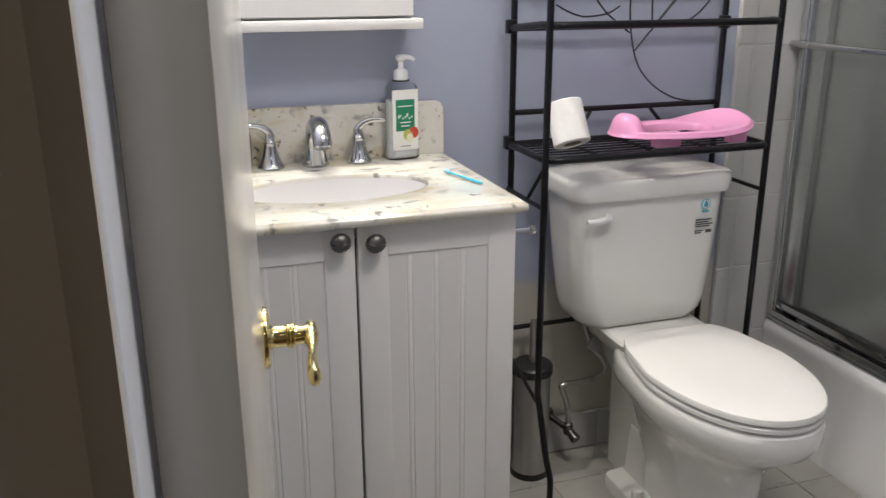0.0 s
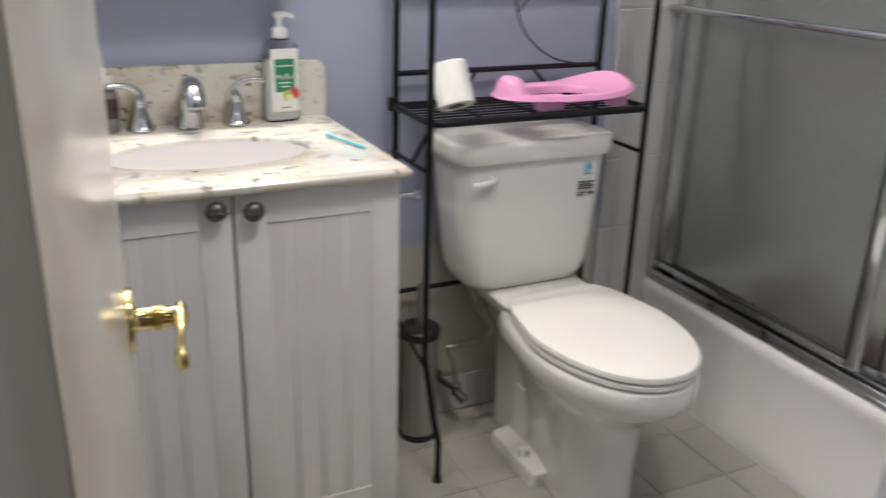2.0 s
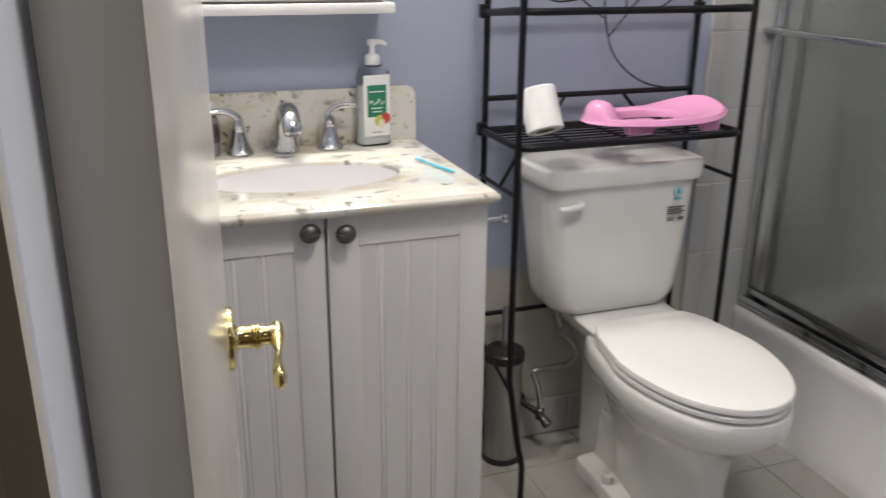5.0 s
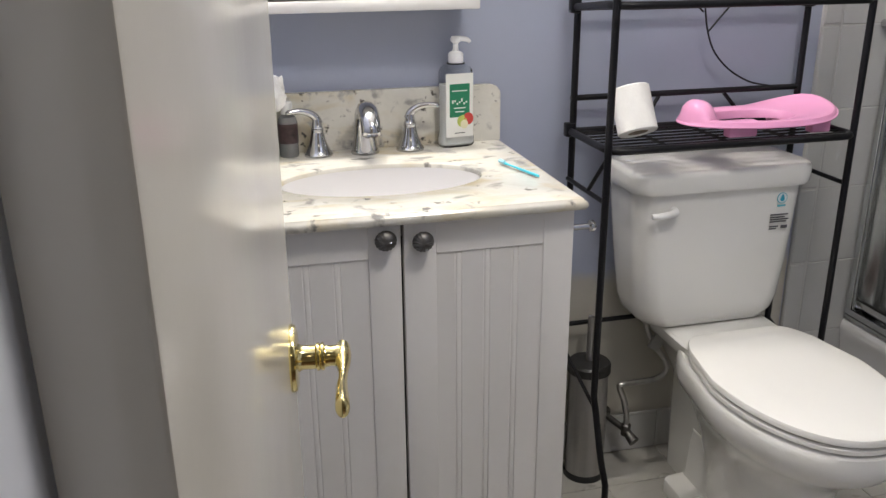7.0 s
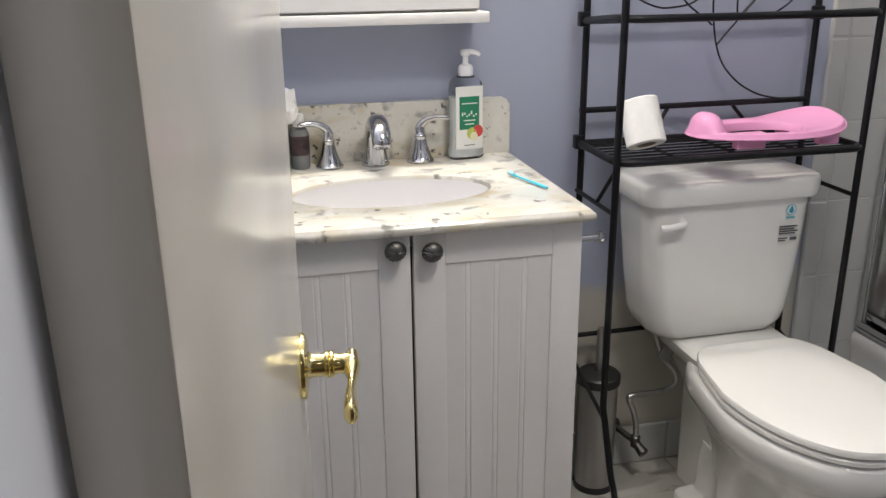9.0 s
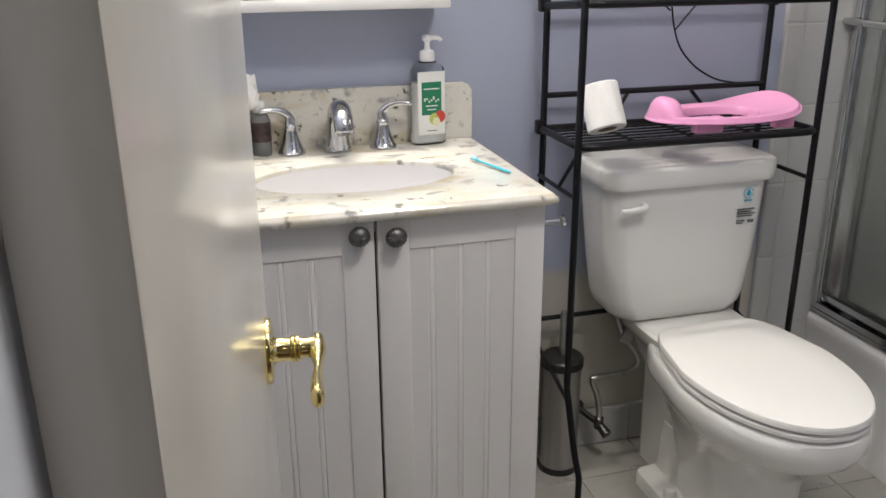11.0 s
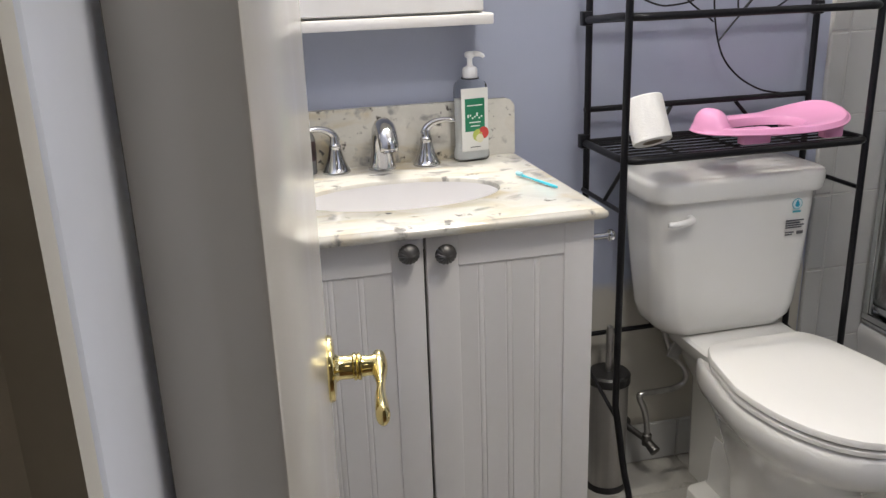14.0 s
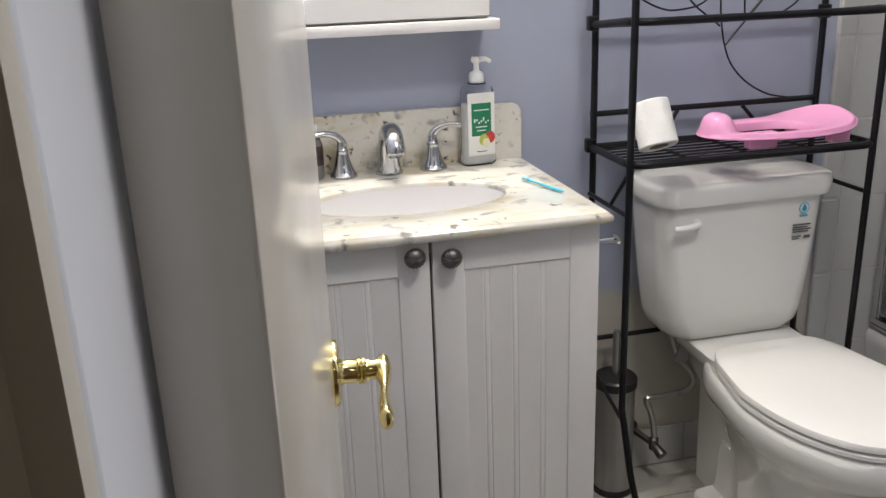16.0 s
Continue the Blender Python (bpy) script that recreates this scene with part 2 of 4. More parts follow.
def lathe(profile, at=(0, 0, 0), m=None, steps=28, bm=None):
    """A turned shape from (radius, height) pairs about z."""
    m = Matrix.Translation(at) @ (m or Matrix())
    return loft([[m @ Vector((max(r, 1e-4) * math.cos(2 * math.pi * k / steps), max(r, 1e-4) * math.sin(2 * math.pi * k / steps), z)) for k in range(steps)] for r, z in profile], bm)


def rounded_rect(x0, x1, y0, y1, r, z, steps=6):
    out = []
    for cx, cy, a0 in ((x1 - r, y1 - r, 0), (x0 + r, y1 - r, 90), (x0 + r, y0 + r, 180), (x1 - r, y0 + r, 270)):
        for k in range(steps + 1):
            a = radians(a0 + 90 * k / steps)
            out.append((cx + r * math.cos(a), cy + r * math.sin(a), z))
    return out


def text_bar(x0, x1, y, z0, z1, bm=None):
    return box(x0, x1, y - 0.0006, y, z0, z1, 0, bm=bm)


def lettering(name, body, size, m, mat, parent, label):
    """Raised letters made into a mesh; m places them (x along the line, y up)."""
    cu = bpy.data.curves.new(name, "FONT")
    cu.body, cu.size, cu.align_x, cu.extrude = body, size, "CENTER", 0.0002
    tmp = bpy.data.objects.new("tmp_text", cu)
    scene.collection.objects.link(tmp)
    dg = bpy.context.evaluated_depsgraph_get()
    me = bpy.data.meshes.new_from_object(tmp.evaluated_get(dg))
    bpy.data.objects.remove(tmp)
    me.transform(m)
    me.materials.append(mat)
    ob = new(name, me)
    ob.parent = parent
    return tagged(ob, label)


# ---- structure ----
LEFT, RIGHT, FRONT, HALL, HIGH = -0.72, 1.73, -1.48, -1.568, 2.40
JAMB_L, JAMB_R, HEAD = -0.6215, 0.0135, 2.04


def wall(name, label, boxes, mat):
    bm = bmesh.new()
    for b_ in boxes:
        box(*b_, bm=bm)
    return tagged(finish(name, bm, mat, smooth=False), label, "wall", kind="structure")


wall("wall_north", "blue-lavender painted wall behind the vanity and toilet", [(LEFT, RIGHT, 0, 0.12, 0.62, HIGH), (LEFT, 0.0, 0, 0.12, 0, 0.62), (0.770, RIGHT, 0, 0.12, 0, 0.62)], wall_paint)
wall("wall_north_low", "blue paint stopping unevenly above bare off-white plaster", [(0.0, 0.770, 0, 0.12, 0, 0.62)], low_wall)
wall("wall_west", "blue-lavender painted side wall behind the open door", [(LEFT - 0.12, LEFT, HALL, 0.12, 0, HIGH)], wall_paint)
wall("wall_east", "wall along the bathtub", [(RIGHT, RIGHT + 0.12, HALL, 0.12, 0, HIGH)], wall_paint)
wall("wall_south", "blue-grey painted wall with the doorway", [(LEFT, JAMB_L - 0.02, HALL, FRONT, 0, HIGH), (JAMB_R + 0.02, RIGHT, HALL, FRONT, 0, HIGH), (JAMB_L - 0.02, JAMB_R + 0.02, HALL, FRONT, HEAD + 0.02, HIGH)], wall_paint)
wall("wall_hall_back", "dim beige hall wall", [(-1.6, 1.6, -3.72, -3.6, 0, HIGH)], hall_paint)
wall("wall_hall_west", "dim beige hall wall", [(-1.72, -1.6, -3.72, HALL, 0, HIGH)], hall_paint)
# the gap in this unseen wall is made up to go with the jamb fill
wall("wall_hall_east", "dim beige hall wall with an opening added for the jamb fill", [(1.6, 1.72, -3.72, -1.89, 0, HIGH), (1.6, 1.72, -1.63, HALL, 0, HIGH), (1.6, 1.72, -1.89, -1.63, 0, 1.09), (1.6, 1.72, -1.89, -1.63, 2.01, HIGH)], hall_paint)
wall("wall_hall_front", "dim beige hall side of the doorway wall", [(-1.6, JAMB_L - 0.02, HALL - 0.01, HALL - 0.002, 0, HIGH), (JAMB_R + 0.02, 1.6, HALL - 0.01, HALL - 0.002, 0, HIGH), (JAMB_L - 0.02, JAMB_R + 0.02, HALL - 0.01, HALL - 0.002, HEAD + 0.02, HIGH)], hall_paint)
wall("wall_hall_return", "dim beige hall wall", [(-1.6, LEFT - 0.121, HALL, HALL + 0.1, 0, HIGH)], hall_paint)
c_bm = box(LEFT - 0.12, RIGHT + 0.12, HALL + 0.005, 0.12, HIGH + 0.002, HIGH + 0.1)
box(-1.72, 1.85, -3.72, HALL, HIGH + 0.002, HIGH + 0.1, bm=c_bm)
tagged(finish("ceiling", c_bm, white_wall, smooth=False), "white painted ceiling", "ceiling", kind="structure")
tagged(finish("floor_hall", box(-1.72, 1.72, -3.72, HALL + 0.04, -0.08, 0.0), hall_floor_mat, smooth=False), "dark wooden hall floor", "floor", kind="structure")

# door frame: jambs, moulded casing on the hall side
f_bm = bmesh.new()
for x0, x1 in ((JAMB_L - 0.02, JAMB_L), (JAMB_R, JAMB_R + 0.02)):
    box(x0, x1, HALL - 0.018, FRONT + 0.045, 0, HEAD, 0.002, 1, bm=f_bm)
box(JAMB_L - 0.02, JAMB_R + 0.02, HALL - 0.004, FRONT + 0.002, HEAD, HEAD + 0.02, 0.002, 1, bm=f_bm)
tagged(finish("door_frame", f_bm, jamb_paint), "pale lavender gloss painted door jamb", "door frame", kind="structure")
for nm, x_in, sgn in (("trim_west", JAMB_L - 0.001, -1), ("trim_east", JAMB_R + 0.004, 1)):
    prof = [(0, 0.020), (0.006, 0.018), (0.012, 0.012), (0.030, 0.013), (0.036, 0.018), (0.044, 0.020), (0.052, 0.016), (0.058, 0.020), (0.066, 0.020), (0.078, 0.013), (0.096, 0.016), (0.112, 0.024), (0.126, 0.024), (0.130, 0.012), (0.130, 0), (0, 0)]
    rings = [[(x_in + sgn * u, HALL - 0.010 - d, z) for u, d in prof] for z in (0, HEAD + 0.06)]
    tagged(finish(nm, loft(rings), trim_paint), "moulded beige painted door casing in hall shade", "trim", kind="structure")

# ---- door with brass lever ----
HINGE, LATCH = Vector((-0.583, -1.504, 0)), Vector((-0.514, -0.888, 0))
along = (LATCH - HINGE).normalized()
out = Vector((along.y, -along.x, 0))
width = (LATCH - HINGE).length
door_m = Matrix((( along.x, out.x, 0, HINGE.x), (along.y, out.y, 0, HINGE.y), (0, 0, 1, 0.008), (0, 0, 0, 1)))
# in the door's own space x runs from hinge to latch and y out of the hall face
door = thing("door_1", "glossy cream painted door standing open into the bathroom", "door")
door["kind"] = "structure"
door.matrix_world = door_m
part("door_leaf", box(0, width, -0.037, 0, 0, 2.02, 0.0025, 2), door_paint, door)
part("latch_plate", box(width - 0.001, width + 0.0015, -0.029, -0.008, 0.82, 0.88, 0.001, 1), brass, door, "brass latch plate")
ROSE = (width - 0.060, 0.0, 0.837)
turn = pose(*ROSE, -90, 0, 0)
rose = part("rosette", lathe([(0.001, 0.0), (0.0345, 0.0), (0.035, 0.003), (0.0335, 0.006), (0.028, 0.0075), (0.015, 0.008), (0.001, 0.008)], m=turn), brass, door, "round polished brass rosette")
lv = lathe([(0.016, 0.007), (0.0135, 0.010), (0.0125, 0.012), (0.0125, 0.025), (0.0145, 0.0265), (0.0145, 0.029), (0.0130, 0.030), (0.0145, 0.031), (0.0145, 0.0335), (0.0115, 0.035), (0.0105, 0.040), (0.0115, 0.050), (0.001, 0.051)], m=turn)
hx, hy, hz = ROSE
rings = []
for u, w, t, dz, dy in ((0.016, 0.007, 0.007, 0.004, 0.053), (0.014, 0.013, 0.0095, 0.004, 0.053), (0.0, 0.0145, 0.0105, 0.003, 0.053), (-0.012, 0.0125, 0.0095, 0.001, 0.0525), (-0.024, 0.009, 0.006, -0.002, 0.0525), (-0.040, 0.009, 0.0055, -0.004, 0.0515), (-0.058, 0.0125, 0.0075, -0.005, 0.050), (-0.076, 0.0145, 0.0085, -0.005, 0.050), (-0.094, 0.0140, 0.0085, -0.003, 0.050), (-0.097, 0.0125, 0.0075, -0.0025, 0.050), (-0.0992, 0.0095, 0.0055, -0.002, 0.050), (-0.1004, 0.005, 0.003, -0.002, 0.050), (-0.1007, 0.001, 0.0006, -0.002, 0.050)):
    rings.append([(hx + u, hy + dy + 0.82 * t * math.cos(a), hz + dz - 0.004 + 0.82 * w * math.sin(a)) for a in [2 * math.pi * k / 16 for k in range(16)]])
lever = part("lever", loft(rings, lv), brass, door, "curved polished brass lever")
part("rosette", lathe([(0.001, 0.0), (0.033, 0.0), (0.031, 0.009), (0.001, 0.012)], m=pose(hx, -0.037, hz, 90, 0, 0)), brass, door, "round polished brass rosette")

# ---- vanity cabinet ----
CX0, CX1, CF, CT = -0.610, -0.008, -0.461, 0.822
vanity = thing("vanity_cabinet", "white painted bathroom vanity cabinet with two beadboard doors", "cabinet")
v_bm = box(CX0, CX0 + 0.016, CF + 0.02, -0.004, 0, CT, 0.001, 1)
box(CX1 - 0.016, CX1, CF + 0.02, -0.004, 0, CT, 0.001, 1, bm=v_bm)
box(CX0 + 0.016, CX1 - 0.016, CF + 0.028, CF + 0.040, 0.79, CT, 0, bm=v_bm)
box(CX0 + 0.016, CX1 - 0.016, CF + 0.02, -0.004, 0.09, 0.106, 0, bm=v_bm)
part("body", v_bm, cabinet_paint, vanity)
# thin black sheet close behind the doors, painting the gap's shade
part("back", box(CX0 + 0.016, CX1 - 0.016, CF + 0.024, CF + 0.026, 0.106, 0.789), gap_shade, vanity, "black sheet as the shade behind the door gap")
k_bm = box(CX0, CX1 + 0.001, CF + 0.004, CF + 0.0195, 0, 0.098, 0.002, 1)
box(CX0, CX1 + 0.010, CF - 0.008, CF + 0.004, 0, 0.06, 0.003, 2, bm=k_bm)
box(CX1 + 0.001, CX1 + 0.010, CF + 0.0045, -0.004, 0, 0.06, 0.003, 2, bm=k_bm)
part("base_board", k_bm, cabinet_paint, vanity, "white skirting round the cabinet foot")


def cabinet_door(x0, x1, knob_x, kz):
    z0, z1, w, y0, y1 = 0.104, CT - 0.004, 0.054, CF, CF + 0.0185
    bm = box(x0, x0 + w, y0, y1, z0, z1, 0.002, 2)
    box(x1 - w, x1, y0, y1, z0, z1, 0.002, 2, bm=bm)
    box(x0 + w - 0.001, x1 - w + 0.001, y0 + 0.0006, y1, z1 - w - 0.003, z1, 0.0015, 1, bm=bm)
    box(x0 + w - 0.001, x1 - w + 0.001, y0 + 0.0006, y1, z0, z0 + w + 0.020, 0.0015, 1, bm=bm)
    d = part("door", bm, cabinet_paint, vanity)
    # beadboard panel: boards with a narrow bead and two grooves between them
    p0, p1, n = x0 + w - 0.002, x1 - w + 0.002, 4
    cuts = [p0 - 0.010] + [p0 + 0.036 + 0.05 * k for k in range(3)] + [p1 + 0.002]
    for bx, bn in zip(cuts, cuts[1:]):
        pw = bn - bx
        pb = box(bx + 0.0098, bx + pw - 0.0007, y0 + 0.0032, y1 - 0.002, z0 + w - 0.002, z1 - w, 0.0012, 1)
        box(bx + 0.0007, bx + 0.0084, y0 + 0.0032, y1 - 0.002, z0 + w - 0.002, z1 - w, 0.0012, 2, bm=pb)
        box(bx, bx + pw, y0 + 0.0046, y1 - 0.003, z0 + w - 0.002, z1 - w, 0, bm=pb)
        part("board", pb, cabinet_paint, d)
    # scallop shell knob
    m = pose(knob_x, y0, kz, 90, 0, 0)
    kb = lathe([(0.007, 0.0), (0.006, 0.010), (0.008, 0.014)], m=m, steps=16)
    rings = []
    for r, h_ in ((0.0165, 0.014), (0.018, 0.0165), (0.0165, 0.021), (0.012, 0.0255), (0.006, 0.028), (0.0005, 0.029)):
        ring = []
        for k in range(102):
            a = 2 * math.pi * k / 102
            fan = 1 + (0.03 * math.cos(a * 17) if -2.9 < a - math.pi * 1.5 < 2.9 else 0) * (r / 0.018)
            ring.append(m @ Vector((r * fan * math.cos(a), r * fan * math.sin(a) * 0.96 + 0.002, h_ * (1 + 0.035 * math.cos(a * 17) * (math.sin(a) < 0.3) * min(1, r / 0.012)))))
        rings.append(ring)
    part("knob", loft(rings, kb), pewter, d, "aged pewter shell-shaped knob")


cabinet_door(CX0 + 0.002, -0.3095, -0.337, 0.795)
cabinet_door(-0.3045, CX1 - 0.001, -0.276, 0.788)

# ---- countertop with oval basin ----
top = thing("countertop", "cream granite vanity top with dark flecks and a backsplash", "countertop")
SX, SY, SRX, SRY, ZT = -0.304, -0.268, 0.183, 0.107, 0.844


def stone_outline(inset, z, n=96):
    x0, x1, y0, y1 = -0.625 + inset, 0.004 - inset, -0.489 + inset, -0.003
    pts = []
    for k in range(n):
        a = 2 * math.pi * k / n
        c, s = math.cos(a), math.sin(a)
        f = 1e9
        if c > 1e-6: f = min(f, (x1 - SX) / c)
        if c < -1e-6: f = min(f, (x0 - SX) / c)
        if s > 1e-6: f = min(f, (y1 - SY) / s)
        if s < -1e-6: f = min(f, (y0 - SY) / s)
        pts.append([SX + f * c, SY + f * s, z])
    for cx, cy in ((x0, y0), (x1, y0), (x0, y1), (x1, y1)):
        i = min(range(n), key=lambda k: (pts[k][0] - cx) ** 2 + (pts[k][1] - cy) ** 2)
        pts[i] = [cx, cy, z]
    return pts


def oval(rx, ry, z, n=96):
    return [(SX + rx * math.cos(2 * math.pi * k / n), SY + ry * math.sin(2 * math.pi * k / n), z) for k in range(n)]


rings = [oval(SRX, SRY, ZT - 0.021), oval(SRX, SRY, ZT - 0.007), oval(SRX + 0.002, SRY + 0.002, ZT - 0.002), oval(SRX + 0.006, SRY + 0.006, ZT),
         stone_outline(0.012, ZT), stone_outline(0.007, ZT - 0.0015), stone_outline(0.006, ZT - 0.0035), stone_outline(0.002, ZT - 0.006), stone_outline(0.0, ZT - 0.011), stone_outline(0.001, ZT - 0.016), stone_outline(0.005, ZT - 0.0205), stone_outline(0.008, ZT - 0.021)]
part("slab", loft(rings, closed=True), stone, top)
prof = [(-0.625, ZT - 0.0005), (-0.002, ZT - 0.0005), (-0.002, 0.945), (-0.005, 0.953), (-0.012, 0.960), (-0.020, 0.963), (-0.625, 0.963)]
bs = loft([[(x, y, z) for x, z in prof] for y in (-0.003, -0.0215)])
bmesh.ops.bevel(bs, geom=bs.edges[:], offset=0.0012, segments=2, affect="EDGES")
part("backsplash", bs, splash_stone, top, "backsplash with dense dark flecks")
bowl_r = []
for f, z in ((1.0, 0.835), (0.995, 0.826), (0.975, 0.789), (0.93, 0.749), (0.80, 0.716), (0.6, 0.700), (0.35, 0.693), (0.1, 0.691)):
    bowl_r.append(oval((SRX - 0.0008) * f, (SRY - 0.0008) * f, z))
basin = part("basin", loft(bowl_r, cap0=False), sink_china, top, "white oval undermount basin")
part("drain", lathe([(0.0005, 0.0), (0.02, 0.0), (0.022, 0.002), (0.012, 0.004), (0.0005, 0.004)], at=(SX, SY, 0.6925)), chrome, top, "chrome drain")

# ---- faucet ----
faucet = thing("faucet", "chrome widespread basin faucet with two curved lever handles", "faucet")
fx, fy = -0.301, -0.060
rings = []
for t, (dy, z, rx, ry) in enumerate([(0, 0.8440, 0.027, 0.028), (0, 0.8480, 0.0268, 0.0275), (-0.001, 0.8600, 0.0245, 0.026), (-0.002, 0.8790, 0.0220, 0.024), (-0.005, 0.8990, 0.0210, 0.0225), (-0.011, 0.9160, 0.0208, 0.0215)]):
    rings.append([(fx + rx * math.cos(a), fy + dy + ry * math.sin(a), z) for a in [2 * math.pi * k / 24 for k in range(24)]])
for cy, cz, ang, rx, rr in ((-0.022, 0.9300, 28, 0.0208, 0.020), (-0.040, 0.9370, 62, 0.0206, 0.019), (-0.060, 0.9340, 95, 0.0202, 0.0185), (-0.076, 0.9220, 125, 0.0196, 0.0178), (-0.0855, 0.9080, 148, 0.0190, 0.0172), (-0.0885, 0.8985, 158, 0.0182, 0.0165), (-0.089, 0.8965, 160, 0.0165, 0.015)):
    q = radians(ang)
    rings.append([(fx + rx * math.cos(a), fy + cy + rr * math.sin(a) * math.cos(q), cz + rr * math.sin(a) * math.sin(q)) for a in [2 * math.pi * k / 24 for k in range(24)]])
spout = part("spout", loft(rings), chrome, faucet)
part("aerator", lathe([(0.0125, 0), (0.0122, 0.003), (0.001, 0.0035)], m=pose(fx, fy - 0.089, 0.8965, 160, 0, 0)), chrome, spout, "chrome aerator")
part("base_ring", lathe([(0.0005, 0), (0.0285, 0), (0.0285, 0.004), (0.026, 0.006), (0.0005, 0.006)], at=(fx, fy, 0.8440)), chrome, faucet)
for hx_, sgn in ((-0.207, 1), (-0.395, -1)):
    base = lathe([(0.0005, 0.0), (0.0285, 0.0), (0.0285, 0.004), (0.0265, 0.006), (0.0235, 0.012), (0.0185, 0.024), (0.0150, 0.036), (0.0128, 0.046), (0.0122, 0.049), (0.0132, 0.051), (0.0132, 0.0535), (0.0120, 0.0545), (0.0128, 0.056), (0.0110, 0.058), (0.0100, 0.066), (0.0088, 0.073), (0.004, 0.077), (0.0005, 0.077)], at=(hx_, fy + 0.002, ZT))
    h_ = part("handle", base, chrome, faucet)
    lev = tube([(hx_ - sgn * 0.004, fy + 0.002, ZT + 0.064), (hx_ + sgn * 0.003, fy + 0.002, ZT + 0.077), (hx_ + sgn * 0.017, fy, ZT + 0.087), (hx_ + sgn * 0.035, fy - 0.003, ZT + 0.091), (hx_ + sgn * 0.052, fy - 0.006, ZT + 0.090), (hx_ + sgn * 0.060, fy - 0.008, ZT + 0.088)], [0.0085, 0.0085, 0.0075, 0.0062, 0.0058, 0.0058, 0.0032], sides=14, smooth_steps=5)
    part("lever", lev, chrome, h_)

# ---- soap bottle ----
soap = thing("soap_bottle", "clear pump soap bottle with green and white label on the countertop", "soap bottle")
bx, by, rot = -0.107, -0.047, 8


def soap_ring(hw, hd, z, n=32, p=3.2):
    c, s = math.cos(radians(rot)), math.sin(radians(rot))
    o = []
    for k in range(n):
        a = 2 * math.pi * k / n
        x = hw * math.copysign(abs(math.cos(a)) ** (2 / p), math.cos(a))
        y = hd * math.copysign(abs(math.sin(a)) ** (2 / p), math.sin(a))
        o.append((bx + x * c - y * s, by + x * s + y * c, z))
    return o


part("bottle", loft([soap_ring(w, d, ZT + z) for w, d, z in ((0.034, 0.018, 0.0), (0.0375, 0.021, 0.004), (0.0375, 0.021, 0.016), (0.0345, 0.020, 0.026), (0.0345, 0.020, 0.135), (0.034, 0.0195, 0.142), (0.030, 0.018, 0.149), (0.020, 0.015, 0.154), (0.0125, 0.0125, 0.156), (0.012, 0.012, 0.164))]), clear_plastic, soap)
part("liquid", loft([soap_ring(w, d, ZT + z) for w, d, z in ((0.032, 0.016, 0.003), (0.0355, 0.019, 0.006), (0.0355, 0.019, 0.015), (0.0325, 0.018, 0.026), (0.0325, 0.018, 0.118))]), material("pale_liquid_soap", (0.74, 0.75, 0.73), 0.3, var=0.03), soap, "pale liquid soap")
tm = pose(bx, by, 0, 0, 0, rot)


def on_label(name, x0, x1, z0, z1, d, mat, parent, label=""):
    bm_ = box(x0, x1, -0.0205 - d, -0.0198, ZT + z0, ZT + z1, 0.0002, 1)
    bm_.transform(tm)
    return part(name, bm_, mat, parent, label)


lab = on_label("label", -0.030, 0.030, 0.020, 0.139, 0.0002, label_white, soap, "white front label")
on_label("green_field", -0.022, 0.022, 0.058, 0.120, 0.0006, label_green, lab, "dark green field of the label")
for x0, x1, z in ((-0.017, 0.017, 0.106), (-0.013, 0.013, 0.074), (-0.010, 0.010, 0.067)):
    on_label("print_bar", x0, x1, z, z + 0.0022, 0.0009, label_white, lab)
on_label("print_bar", -0.011, 0.012, 0.027, 0.0285, 0.0006, ink, lab)
for k in range(7):
    zz = 0.084 + 0.003 * math.sin(k * 2.1)
    on_label("print_bar", -0.017 + k * 0.005, -0.0135 + k * 0.005, zz, zz + 0.0035 + 0.003 * (k in (0, 4)), 0.0009, label_white, lab)
for ax, az, r, mt in ((0.006, 0.050, 0.0115, apple_green), (0.019, 0.054, 0.0115, apple_red), (0.010, 0.044, 0.0085, material("apple_flesh_print", (0.75, 0.72, 0.5), 0.45))):
    ab = lathe([(0.0005, 0), (r * 0.7, 0.0003), (r, 0.0), (r, -0.0006), (0.0005, -0.0006)], m=tm @ pose(ax, -0.0212 - (0.0004 if r < 0.01 else 0), ZT + az, 90, 0, 0), steps=20)
    part("fruit_print", ab, mt, lab, "printed apple")
pump = lathe([(0.0005, 0.156), (0.015, 0.156), (0.0155, 0.160), (0.0155, 0.172), (0.013, 0.176), (0.007, 0.178), (0.0055, 0.182), (0.0055, 0.192), (0.010, 0.195), (0.011, 0.200), (0.0085, 0.2045), (0.0005, 0.205)], at=(bx, by, ZT))
tube([(bx, by, ZT + 0.2), (bx + 0.012, by - 0.006, ZT + 0.2005), (bx + 0.022, by - 0.012, ZT + 0.1985), (bx + 0.026, by - 0.014, ZT + 0.194)], [0.0055, 0.005, 0.004, 0.0035], pump, 10, 4)
part("pump", pump, white_plastic, soap, "white pump head")
part("collar", lathe([(0.0005, 0.1545), (0.0185, 0.1545), (0.0185, 0.157), (0.0005, 0.157)], at=(bx, by, ZT)), black_plastic, soap, "thin dark collar")

for c in soap.children_recursive:
    c.data.transform(Matrix.Translation((0, 0, ZT)) @ Matrix.Diagonal((1, 1, 1.09, 1)) @ Matrix.Translation((0, 0, -ZT)))

